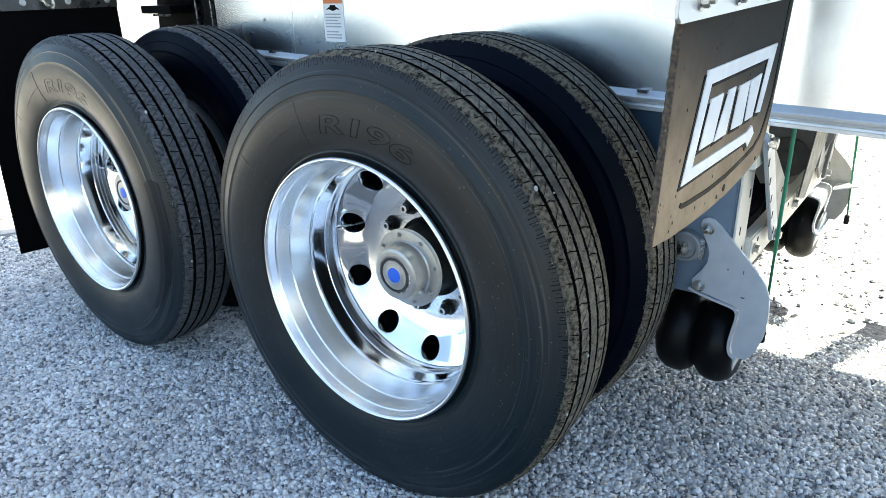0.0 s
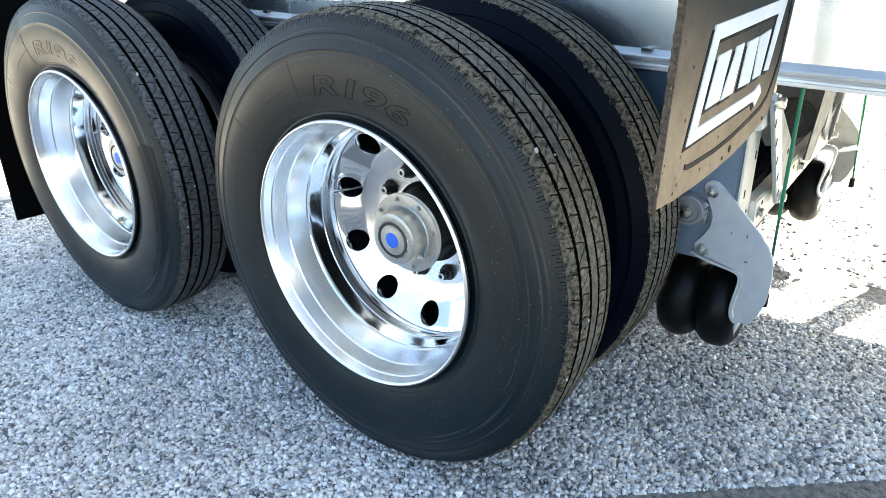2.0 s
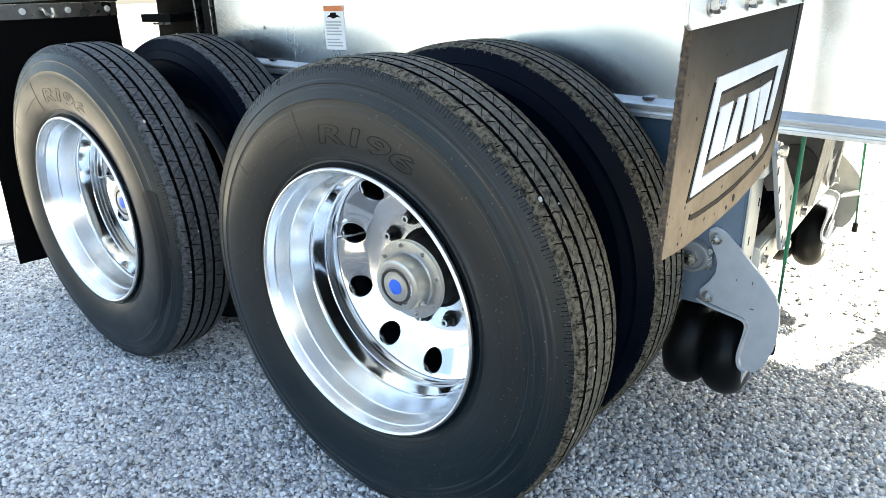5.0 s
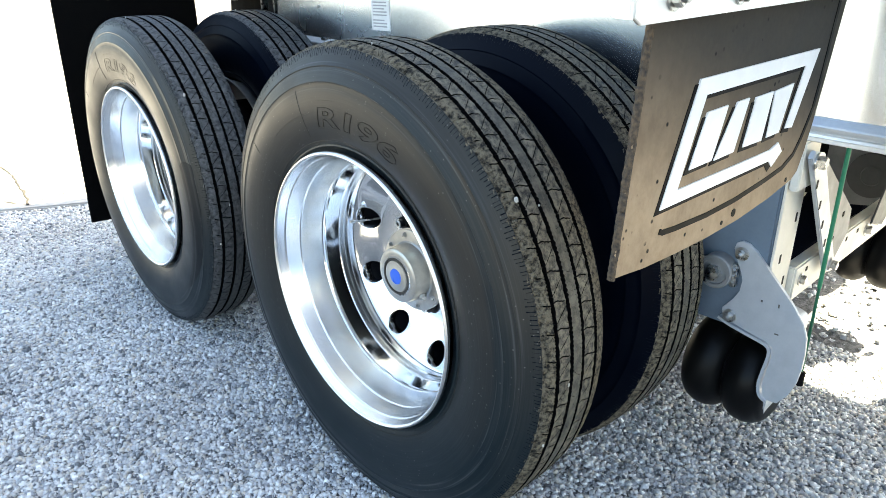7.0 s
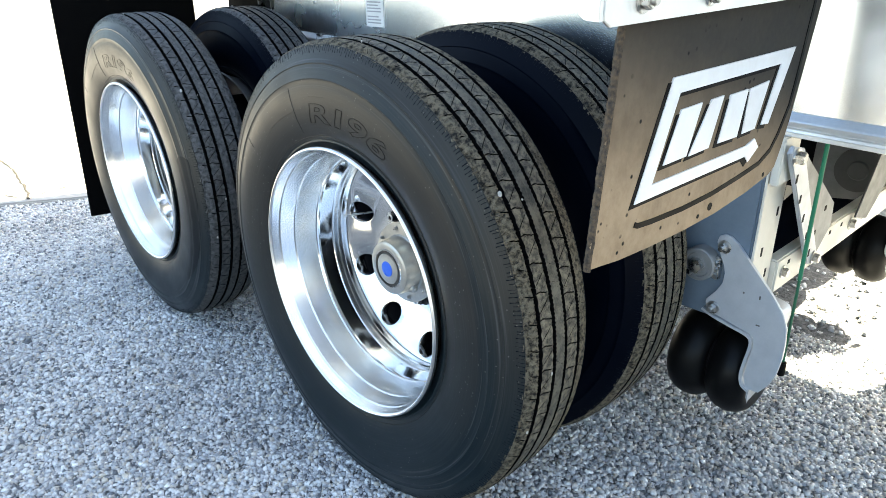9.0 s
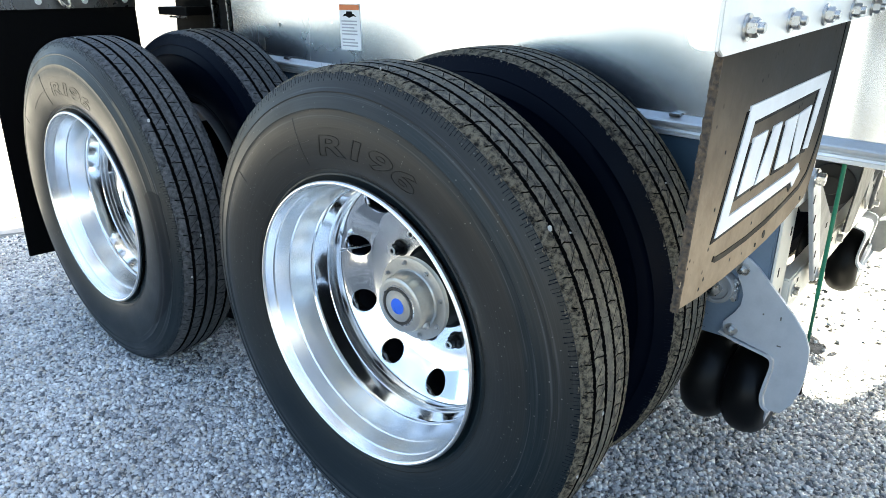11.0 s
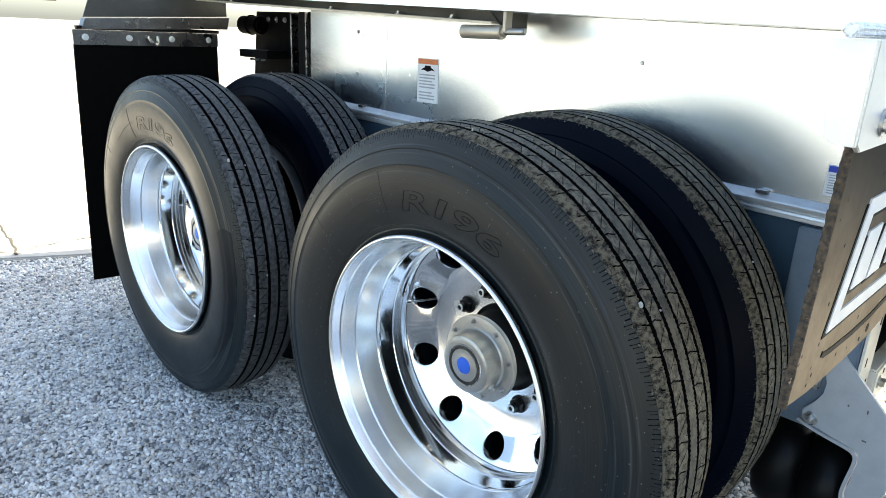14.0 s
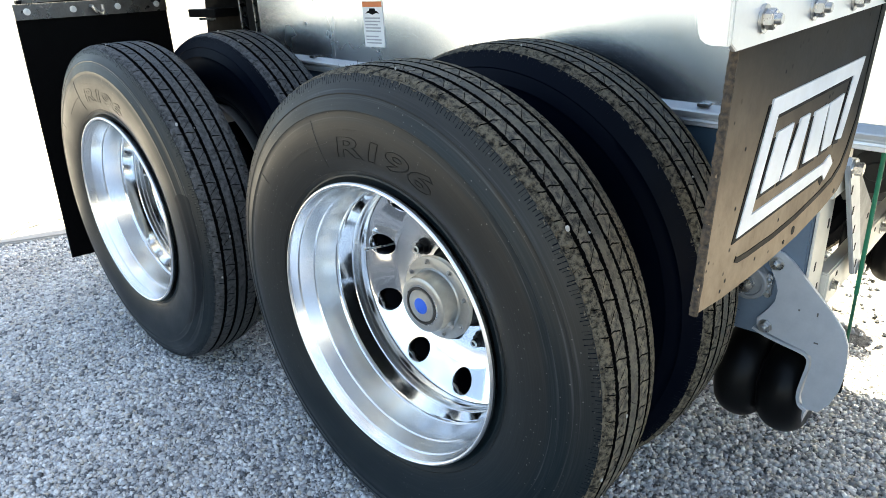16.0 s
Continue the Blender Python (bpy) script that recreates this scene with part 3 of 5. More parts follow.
def tyre_casing():
    """Both sidewalls with their moulded rings."""
    return sag(merge(revolve(SIDE, 144), revolve([(-y, r) for y, r in SIDE], 144)))


PITCHES = 67
ACROSS = [0.0, 0.0, 0.2, 0.35, 0.5, 0.65, 0.8, 1.0, 1.0]
KINK = [0.03, 0.03, 0.05, 0.05, 0.0, -0.01, -0.05, -0.07, -0.07]
DIAG = [0.48 * (u - 0.5) for u in ACROSS]
HALF = [0.5 * v for v in DIAG]
NONE = [0.0] * len(ACROSS)


def tyre_rib(y0, y1, edge):
    """One rib of the tread: a wavy sipe and a slanting one in each pitch, scalloped groove walls; the shoulders are chewed and sliced on their inner half."""
    bm = bmesh.new()
    middle = abs(y0 + y1) < 0.01
    if middle:
        rows_of = [(k / 12, 0.0, NONE) for k in range(12)]
    elif edge:
        rows_of = [(0.0, 0.0, KINK), (0.012, 0.005, KINK), (0.040, 0.005, KINK), (0.052, 0.0, KINK), (0.11, 0.0, HALF), (0.18, 0.0, HALF)] + [(0.25 + 0.0625 * k, 0.0, NONE) for k in range(12)]
    else:
        rows_of = [(0.0, 0.0, KINK), (0.012, 0.008, KINK), (0.040, 0.008, KINK), (0.052, 0.0, KINK), (0.20, 0.0, HALF), (0.36, 0.0, HALF), (0.505, 0.0, DIAG), (0.515, 0.007, DIAG), (0.536, 0.007, DIAG), (0.546, 0.0, DIAG), (0.68, 0.0, HALF), (0.84, 0.0, HALF)]
    last = len(ACROSS) - 1
    rng = random.Random(int(y0 * 1e4) + 77)
    rows = []
    for p in range(PITCHES):
        jit = rng.uniform(-0.04, 0.04) + (0.5 if y0 > 0.01 else 0.0)
        for i, (f, d, warp) in enumerate(rows_of):
            row = []
            wob = 0.0011 if i % 2 else -0.0009
            for k, (u, w) in enumerate(zip(ACROSS, warp)):
                wall = k in (0, last)
                y = y0 + (y1 - y0) * u
                outer = (edge < 0 and u < 0.4) or (edge > 0 and u > 0.6)
                if u in (0.0, 1.0) and not (outer and edge):
                    y += wob + rng.uniform(-0.0004, 0.0004)
                cut = 0.0 if (edge and ((edge < 0 and u < 0.45) or (edge > 0 and u > 0.55))) else d
                a = 2 * math.pi * (p + f + w + jit) / PITCHES
                drop = rng.uniform(0, 0.0007)
                if outer:
                    a += rng.uniform(-0.0016, 0.0016)
                    y += rng.uniform(-0.0026, 0.0026)
                    drop = rng.uniform(0, 0.0050) * (1.0 if rng.random() < 0.55 else 0.2)
                r = crown(y) - (0.016 if wall else cut) - drop
                row.append(bm.verts.new((r * math.cos(a), y, r * math.sin(a))))
            rows.append(row)
    n, m = len(rows), len(rows_of)
    for i in range(n):
        p, q = rows[i], rows[(i + 1) % n]
        here, after = rows_of[i % m][1], rows_of[(i + 1) % m][1]
        for k in range(last):
            mid_u = (ACROSS[k] + ACROSS[k + 1]) / 2
            sliced = (here or after) and not (edge and ((edge < 0 and mid_u < 0.45) or (edge > 0 and mid_u > 0.55)))
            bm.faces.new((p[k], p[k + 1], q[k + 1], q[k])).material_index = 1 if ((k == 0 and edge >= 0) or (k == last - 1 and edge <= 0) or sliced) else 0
    return bm


def sidewall_arc(bm, r, y, mid):
    """Bends flat letters (x along, y up) onto the sidewall about radius r, centred on the angle mid (degrees)."""
    for v in bm.verts:
        rr = r + v.co.y
        a = radians(mid) - v.co.x / r
        v.co = (rr * math.cos(a), -side_y(rr) - y - abs(v.co.z), rr * math.sin(a))
    return sag(bm)


def ridge(r0, r1, seg, y, span=(0, 360)):
    bm = bmesh.new()
    a0, a1 = span
    n = int(seg * (a1 - a0) / 360)
    rows = []
    for k in range(n + 1):
        a = radians(a0 + (a1 - a0) * k / n)
        rows.append([bm.verts.new((r * math.cos(a), yy, r * math.sin(a))) for r, yy in ((r0, y + 0.002), (r0 + 0.0008, y), (r1 - 0.0008, y), (r1, y + 0.002))])
    for p, q in zip(rows, rows[1:]):
        for i in range(3):
            bm.faces.new((p[i], p[i + 1], q[i + 1], q[i]))
    return bm


def tyre(parent, centre, rubber, stones=()):
    """A tyre centred at y = centre on the wheel's axis."""
    t = part("tyre", tyre_casing(), rubber, parent)
    t.location.y = centre
    for k, (y0, y1) in enumerate(RIBS):
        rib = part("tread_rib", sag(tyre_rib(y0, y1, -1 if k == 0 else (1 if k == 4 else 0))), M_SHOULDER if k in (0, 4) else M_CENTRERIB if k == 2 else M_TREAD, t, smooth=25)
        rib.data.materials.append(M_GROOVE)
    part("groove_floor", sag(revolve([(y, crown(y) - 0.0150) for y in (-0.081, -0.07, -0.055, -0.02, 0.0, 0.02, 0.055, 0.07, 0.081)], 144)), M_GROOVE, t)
    # fine upright slits along the shoulder: raised strips, the slits' shade in their colour
    bm = bmesh.new()
    rng = random.Random(5)
    for s in (-1, 1):
        for k in range(430):
            a = 2 * math.pi * (k + rng.uniform(-.2, .2)) / 430
            ca, sa = math.cos(a), math.sin(a)
            w = 0.0013 * rng.uniform(0.45, 1.1)
            ring = []
            for r, y in ((q, side_y(q) - 0.0002) for q in (crown(TREAD_W) - 0.0125 + rng.uniform(-.003, .005), crown(TREAD_W) - 0.0004)):
                for side_, out in ((-1, 0.0), (0, 0.0008), (1, 0.0)):
                    ring.append(bm.verts.new((r * ca - side_ * w * sa, s * (y + out), r * sa + side_ * w * ca)))
            bm.faces.new((ring[0], ring[1], ring[4], ring[3]))
            bm.faces.new((ring[1], ring[2], ring[5], ring[4]))
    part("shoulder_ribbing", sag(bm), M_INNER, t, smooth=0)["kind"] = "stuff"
    # moulding hairs
    bm = bmesh.new()
    for k in range(620):
        a, y = rng.uniform(0, 2 * math.pi), rng.choice([-0.076, -0.064, -0.044, -0.030, -0.008, 0.002, 0.020, 0.036, 0.056, 0.074]) + rng.uniform(-0.005, 0.005)
        r = crown(y)
        p = Vector((r * math.cos(a), y, r * math.sin(a)))
        d = Vector((math.cos(a) + rng.uniform(-.3, .3), rng.uniform(-.3, .3), math.sin(a) + rng.uniform(-.3, .3))).normalized()
        rod(p - d * 0.002, p + d * rng.uniform(0.003, 0.009), 0.0005, 0.0002, seg=3, bm=bm)
    part("moulding_hair", sag(bm), M_GROOVE, t, smooth=0)["kind"] = "stuff"
    spots = [(rng.uniform(0, 2 * math.pi), rng.choice([-0.0565, -0.0205, 0.010, 0.0465]), rng.uniform(0.0018, 0.0028)) for _ in range(4)]
    for a, y, size in spots + [(radians(d), v, q) for d, v, q in stones]:
        r = crown(y) - 0.002
        st = bmesh.new()
        bmesh.ops.create_icosphere(st, subdivisions=1, radius=size)
        for v in st.verts:
            v.co *= rng.uniform(0.7, 1.2)
        st.transform(Matrix.Translation((r * math.cos(a), y, r * math.sin(a))) @ Matrix.Diagonal((1, 0.75, 1.2, 1)))
        part("stuck_stone", st, M_PEBBLE, t, "pale stone stuck in the tread", smooth=0)
    return t


def tyre_marks(t):
    """Raised characters and moulded lines on the outer sidewall."""
    letters = text_mesh("R196", 0.074, M_LETTER, 0.0008)
    xs, ys = [v.co.x for v in letters.verts], [v.co.y for v in letters.verts]
    letters.transform(Matrix.Diagonal((0.252 / (max(xs) - min(xs)), 0.043 / (max(ys) - min(ys)), 1, 1)))
    lean = Matrix.Identity(4)
    lean[0][1], lean[2][2] = 0.33, 0.92
    letters.transform(lean)
    for _ in range(3):
        bmesh.ops.subdivide_edges(letters, edges=[e for e in letters.edges if e.calc_length() > 0.008], cuts=1)
    bmesh.ops.triangulate(letters, faces=letters.faces)
    part("raised_lettering", sidewall_arc(letters, 0.3685, 0.0002, 80.5), M_LETTER, t, "raised hollow characters R196")
    part("moulded_ring", sag(ridge(0.3225, 0.3245, 160, -side_y(0.3235) - 0.0008)), M_LETTER, t)
    part("moulded_line", sag(ridge(0.3800, 0.3815, 160, -side_y(0.381) - 0.0006, (104, 128))), M_LETTER, t)
    part("moulded_line", sag(ridge(0.404, 0.4055, 160, -side_y(0.405) - 0.0006, (90, 98))), M_LETTER, t)
    for a, r0, r1 in ((108, 0.335, 0.43), (141, 0.40, 0.432), (262, 0.31, 0.322)):
        bm = bmesh.new()
        rows = []
        for k in range(13):
            r = r0 + (r1 - r0) * k / 12
            rows.append([bm.verts.new((r, -side_y(r) + dy, dz)) for dz, dy in ((-0.0008, 0.0003), (0, -0.0008), (0.0008, 0.0003))])
        for q, w in zip(rows, rows[1:]):
            for i in range(2):
                bm.faces.new((q[i], q[i + 1], w[i + 1], w[i]))
        bm.transform(Matrix.Rotation(-radians(a), 4, 'Y'))
        part("moulded_seam", sag(bm), M_LETTER, t, smooth=0)


def holed_disc(n, rc, v_half, hole, y_of, thick, phase):
    """The wheel's disc as a ring with n round hand holes."""
    bm = bmesh.new()
    u_half = math.pi * rc / n
    m = 32
    dirs = []
    for k in range(m):
        dirs.append(2 * math.pi * k / m)
    corner = math.atan2(v_half, u_half)
    for c in (corner, math.pi - corner, math.pi + corner, 2 * math.pi - corner):
        dirs.append(c)
    dirs = sorted(set(round(d, 6) for d in dirs))

    def at(u, v, s, y=None):
        th, r = radians(phase) + (s * 2 * math.pi / n) + u / rc, rc + v
        return (r * math.cos(th), y_of(r) if y is None else y, r * math.sin(th))
    for s in range(n):
        loops = []
        for f in (1.0, 1.03, 1.08):
            loops.append([bm.verts.new(at(hole * f * math.cos(d), hole * f * math.sin(d), s, (y_of(rc + hole * f * math.sin(d)) + (0.003 if f == 1.0 else 0.0005 if f == 1.03 else 0)))) for d in dirs])
        outer = []
        for d in dirs:
            c, sn = math.cos(d), math.sin(d)
            q = min(u_half / abs(c) if abs(c) > 1e-6 else 1e9, v_half / abs(sn) if abs(sn) > 1e-6 else 1e9)
            outer.append(bm.verts.new(at(q * c, q * sn, s)))
        deep = [bm.verts.new(at(hole * math.cos(d), hole * math.sin(d), s, y_of(rc + hole * math.sin(d)) + thick)) for d in dirs]
        chain = [deep, *loops, outer]
        for a, b in zip(chain, chain[1:]):
            for k in range(len(dirs)):
                j = (k + 1) % len(dirs)
                bm.faces.new((a[k], a[j], b[j], b[k]))
    bmesh.ops.remove_doubles(bm, verts=bm.verts, dist=1e-5)
    return bm


def disc_y(r):
    return 0.2075 + 0.040 * min(1.0, max(0.0, (0.2685 - r) / 0.068))


def outer_wheel():
    w = thing("wheel", "outer truck wheel with black tyre on a polished aluminium rim", "truck wheel", "outer wheels")
    t = tyre(w, 0.105, M_SIDEWALL, [(35.5, -0.062, 0.0050), (-14.3, -0.064, 0.0050), (-1.5, -0.0265, 0.0042)])
    tyre_marks(t)
    lip = [(0.006, 0.3030), (0.0015, 0.3022), (-0.0014, 0.3000), (-0.0020, 0.2978), (-0.0006, 0.2956), (0.0030, 0.2941), (0.0205, 0.2890), (0.0222, 0.2876), (0.0240, 0.2870),
           (0.0565, 0.2796), (0.0583, 0.2782), (0.0602, 0.2776), (0.1120, 0.2692), (0.1150, 0.2672), (0.1185, 0.2661), (0.1225, 0.2655), (0.1570, 0.2634), (0.1590, 0.2617), (0.1625, 0.2611),
           (0.1715, 0.2612), (0.1735, 0.2602), (0.1760, 0.2604), (0.1835, 0.2616), (0.1852, 0.2609), (0.1880, 0.2620), (0.1970, 0.2652), (0.2030, 0.2677), (0.2065, 0.2688), (0.2075, 0.2685)]
    back = [(0.240, 0.2720), (0.240, 0.2800), (0.03, 0.2955)]
    rim = part("rim", revolve(crisp(lip) + back, 192, closed=False), M_POLISH, w, "polished aluminium rim with a deep stepped dish")
    rim.data.materials.append(M_LIP)
    rim.data.materials.append(M_BUFFED)
    for face in rim.data.polygons:
        if face.center.y < 0.0022:
            face.material_index = 1
        elif face.center.y < 0.1125 or 0.158 < face.center.y < 0.215:
            face.material_index = 2
    part("disc", holed_disc(10, 0.2340, 0.0340, 0.0280, disc_y, 0.024, 130.5), M_POLISH, rim, "polished wheel disc with round hand holes")
    part("mounting_face", revolve([(disc_y(0.2005), 0.2005), (0.2498, 0.196), (0.2530, 0.188), (0.2568, 0.178), (0.2603, 0.167), (0.2626, 0.156), (0.2635, 0.146), (0.2635, 0.098), (0.27, 0.095)], 96), M_MACHINED, rim)
    # Near-black ring added behind the disc: it gives the hand holes their shade.
    part("brake_drum", revolve([(0.300, 0.278), (0.300, 0.09)], 64), M_FLAPBLACK, rim, "black ring behind the disc, for the shade inside the hand holes")
    part("hub_barrel", revolve([(0.2655, 0.103), (0.2600, 0.101), (0.257, 0.094), (0.250, 0.089), (0.200, 0.086), (0.188, 0.086), (0.187, 0.070)], 64), M_BLACK, w, "black hub barrel")
    hub = part("hub", revolve([(0.1868, 0.0700), (0.1868, 0.0950), (0.1858, 0.0965), (0.1768, 0.0965), (0.1752, 0.0955), (0.1745, 0.0935), (0.1745, 0.0700), (0.172, 0.0665),
                               (0.140, 0.0640), (0.133, 0.0625), (0.1305, 0.0580), (0.130, 0.0545), (0.130, 0.0425)], 72), M_CAST, w, "cast aluminium hub with an oil cap")
    part("oil_cap_ring", revolve([(0.130, 0.043), (0.1275, 0.0425), (0.1275, 0.0395), (0.1310, 0.0390), (0.1310, 0.0365)], 60), M_SEAL, hub, "dark sealing ring")
    part("oil_cap", revolve([(0.131, 0.0368), (0.1285, 0.0360), (0.128, 0.020), (0.1275, 0.0185)], 60), M_CAST, hub)
    part("cap_centre", revolve([(0.1285, 0.0190), (0.1262, 0.0178), (0.1255, 0.010), (0.1253, 0.0001)], 40), M_BLUE, hub, "round blue plastic plug")
    part("cap_bezel", revolve([(0.1300, 0.0470), (0.1285, 0.0462), (0.1285, 0.0440), (0.1300, 0.0432)], 60), M_STEEL, hub, "bright bezel ring")
    fa = radians(-38)
    plug = part("fill_plug", rod((0.060 * math.cos(fa), 0.160, 0.060 * math.sin(fa)), (0.0715 * math.cos(fa), 0.160, 0.0715 * math.sin(fa)), 0.0105, seg=24, bevel=0.002), M_CAST, hub, "round fill plug")
    part("plug_head", rod((0.070 * math.cos(fa), 0.160, 0.070 * math.sin(fa)), (0.0765 * math.cos(fa), 0.160, 0.0765 * math.sin(fa)), 0.0062, seg=6, bevel=0.001), M_STEEL, plug)
    for k in range(8):
        a = 2 * math.pi * (k + 0.3) / 8
        bolt("hub_bolt", hub, (0.0845 * math.cos(a), 0.1745, 0.0845 * math.sin(a)), (0, -1, 0), 0.0045, 0.006, 0.005)
    for k in range(10):
        a = radians(6 + 36 * k)
        c, s = 0.133 * math.cos(a), 0.133 * math.sin(a)
        nut_bm = rod((c, 0.266, s), (c, 0.259, s), 0.0205, seg=24, bevel=0.001)
        rod((c, 0.259, s), (c, 0.246, s), 0.0175, 0.0165, seg=6, bevel=0.0015, bm=nut_bm)
        rod((c, 0.253, s), (c, 0.233, s), 0.0108, 0.0100, seg=16, bevel=0.001, bm=nut_bm)
        bm = revolve([(0.2335, 0.0094), (0.2305, 0.0090), (0.2305, 0.0060), (0.2335, 0.0056)], 18)
        bm.transform(Matrix.Translation((c, 0, s)))
        nut = part("lug_nut", nut_bm, M_BLACKNUT, w, "black hexagon lug nut with its stud")
        part("stud", bm, M_WHITE, nut, "bright ring at the stud end")
    v = part("valve_stem", tube([(-0.216, 0.262, 0.050), (-0.220, 0.238, 0.0515), (-0.228, 0.212, 0.0525), (-0.236, 0.190, 0.053)], 0.0026), M_STEEL, w)
    part("valve_cap", rod((-0.236, 0.191, 0.053), (-0.2395, 0.178, 0.0532), 0.0045, seg=12, bevel=0.001), M_POLISH, v)
    return w


def inner_wheel():
    w = thing("wheel", "inner truck wheel with dirty black tyre beside the outer one", "truck wheel", "inner wheels")
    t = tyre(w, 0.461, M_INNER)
    t.scale = (1.006, 1, 1.006)
    part("rim", revolve([(0.345, 0.303), (0.343, 0.2985), (0.348, 0.292), (0.38, 0.285), (0.46, 0.255), (0.55, 0.25), (0.575, 0.30)], 96), M_CAST, w)
    part("brake_drum", revolve([(0.36, 0.02), (0.36, 0.2), (0.40, 0.21), (0.56, 0.21), (0.575, 0.19), (0.575, 0.07)], 64), M_FLAPBLACK, w, "black brake drum")
    return w


first_outer, first_inner = outer_wheel(), inner_wheel()
for ob, turn in ((first_outer, 0), (first_inner, 17)):
    ob.matrix_basis = pose(0, 0, HUB_Z)
    twin = copy_thing(ob, pose(-AXLE, 0, HUB_Z, 0, -3 if ob is first_outer else 11, 0))
    for rib in [c for t in twin.children for c in t.children if c.name.startswith("tread_rib")]:
        rib.material_slots[0].link = 'OBJECT'
        rib.material_slots[0].material = M_CLEANTREAD
    if ob is first_outer:
        left_outer = twin
    for x in (0, -AXLE):
        copy_thing(ob, pose(x, 2 * MID, HUB_Z, 0, 0, 180))

for x in (0, -AXLE):
    ax = thing("axle", "black steel axle tube between the dual wheels", "axle", "axles", m=pose(x, 0, HUB_Z))
    part("axle_tube", rod((0, 0.57, 0), (0, 2 * MID - 0.57, 0), 0.064, seg=28), M_BLACK, ax)
    for y in (0.70, 2 * MID - 0.70):
        part("spring_seat", box(-0.09, 0.09, y - 0.06, y + 0.06, -0.10, 0.11, 0.006), M_BLACK, ax)

# a washed dark patch on the forward wheel's sidewall
bm = bmesh.new()
rng = random.Random(9)
rows = []
for k in range(40):
    a = radians(14 - 62 * k / 39)
    ra = 0.421 + 0.004 * noise.noise(Vector((k * 0.35, 0, 3)))
    rb = ra + 0.054 * (1 - 0.97 * (k / 39) ** 3)
    rows.append([bm.verts.new((r * math.cos(a + (radians(1.5 * math.sin(60 * r)) if k == 0 else 0)), -side_y(r) - 0.0007, r * math.sin(a + (radians(1.5 * math.sin(60 * r)) if k == 0 else 0))))
                 for r in (ra + (rb - ra) * i / 10 for i in range(11))])
for p, q in zip(rows, rows[1:]):
    for i in range(10):
        bm.faces.new((p[i], p[i + 1], q[i + 1], q[i]))
patch = part("clean_patch", sag(bm), M_WASHED, left_outer, "darker washed patch on the sidewall")
patch.location.y = 0.105


# ---- trailer body ----
WALL_Y, FAR_Y = 0.633, 2 * MID - 0.633
trailer = thing("trailer", "bright aluminium dump trailer body with plain riveted side panels", "trailer")
side = part("side_panel", box(-1.275, -0.853, WALL_Y, WALL_Y + 0.02, 0.931, 1.256, 0.001), M_BODY, trailer, "plain bright aluminium side panel")
part("side_panel", box(-0.850, 6.0, WALL_Y - 0.002, WALL_Y + 0.02, 0.931, 1.256, 0.001), M_BODY, trailer, "plain bright aluminium side panel")
part("far_side_panel", box(-1.275, 6.0, FAR_Y - 0.02, FAR_Y, 0.92, 1.256, 0.001), M_BODY, trailer)
part("floor_panel", box(-1.27, 5.97, WALL_Y + 0.021, FAR_Y - 0.021, 0.96, 0.99, 0.001), M_RAIL, trailer)
part("front_panel", box(-1.275, -1.26, WALL_Y + 0.021, FAR_Y - 0.021, 0.93, 1.256, 0.001), M_BODY, trailer)
part("rear_panel", box(5.975, 5.995, WALL_Y + 0.021, FAR_Y - 0.021, 0.991, 1.256, 0.001), M_BODY, trailer)
# upper tub, overhanging the lower wall; its unseen height and length are set to cast shade
tub = part("tub", prism([(-1.84, 1.257), (6.0, 1.257), (6.0, 3.7), (-2.35, 3.7), (-2.25, 1.95), (-1.86, 1.85)], "y", 0.45, 2 * MID - 0.45, 0.004), M_BODY, trailer, "upper tub of bright aluminium, overhanging the lower side")
# bottom rail: a flange, a rounded bead and a lower lip
rail = prism([(WALL_Y - 0.004, 0.934), (WALL_Y - 0.030, 0.924), (WALL_Y - 0.032, 0.921), (WALL_Y - 0.031, 0.915), (WALL_Y - 0.018, 0.913), (WALL_Y - 0.016, 0.907), (WALL_Y - 0.021, 0.905),
              (WALL_Y - 0.022, 0.900), (WALL_Y - 0.017, 0.898), (WALL_Y - 0.017, 0.891), (WALL_Y - 0.013, 0.889), (WALL_Y + 0.03, 0.889), (WALL_Y + 0.03, 0.930), (WALL_Y - 0.004, 0.930)], "x", -1.28, 6.0, 0.0)
part("bottom_rail", rail, M_RAIL, trailer, "extruded aluminium bottom rail")
part("far_bottom_rail", box(-1.28, 6.0, FAR_Y - 0.03, FAR_Y + 0.03, 0.889, 0.919, 0.004), M_RAIL, trailer)
for x, z in ((-1.0, 1.171), (-1.0, 1.036), (0.046, 1.163), (0.60, 1.178), (0.83, 1.075)):
    part("rivet", rod((x, WALL_Y + 0.001, z), (x, WALL_Y - 0.005, z), 0.0065, 0.004, seg=12), M_STEEL, trailer)
for x in (-0.955, 0.372):
    part("rail_clip", box(x - 0.014, x + 0.010, WALL_Y - 0.020, WALL_Y - 0.004, 0.9305, 0.937, 0.001), M_BAR, trailer)
trailer.matrix_basis = pose(-0.034, 0, 0, 0, 1.75, 0)
# inner frame rail under the body; its shade is in the steel's colour
frame_rail = thing("frame_rail", "shaded dark blue-grey steel frame rail under the trailer body", "frame rail")
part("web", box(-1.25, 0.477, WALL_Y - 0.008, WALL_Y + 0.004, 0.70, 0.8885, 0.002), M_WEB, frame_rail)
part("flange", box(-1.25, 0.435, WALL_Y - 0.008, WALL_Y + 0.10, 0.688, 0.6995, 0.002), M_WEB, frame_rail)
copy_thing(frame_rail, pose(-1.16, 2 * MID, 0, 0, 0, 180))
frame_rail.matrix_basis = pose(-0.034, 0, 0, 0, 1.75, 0)

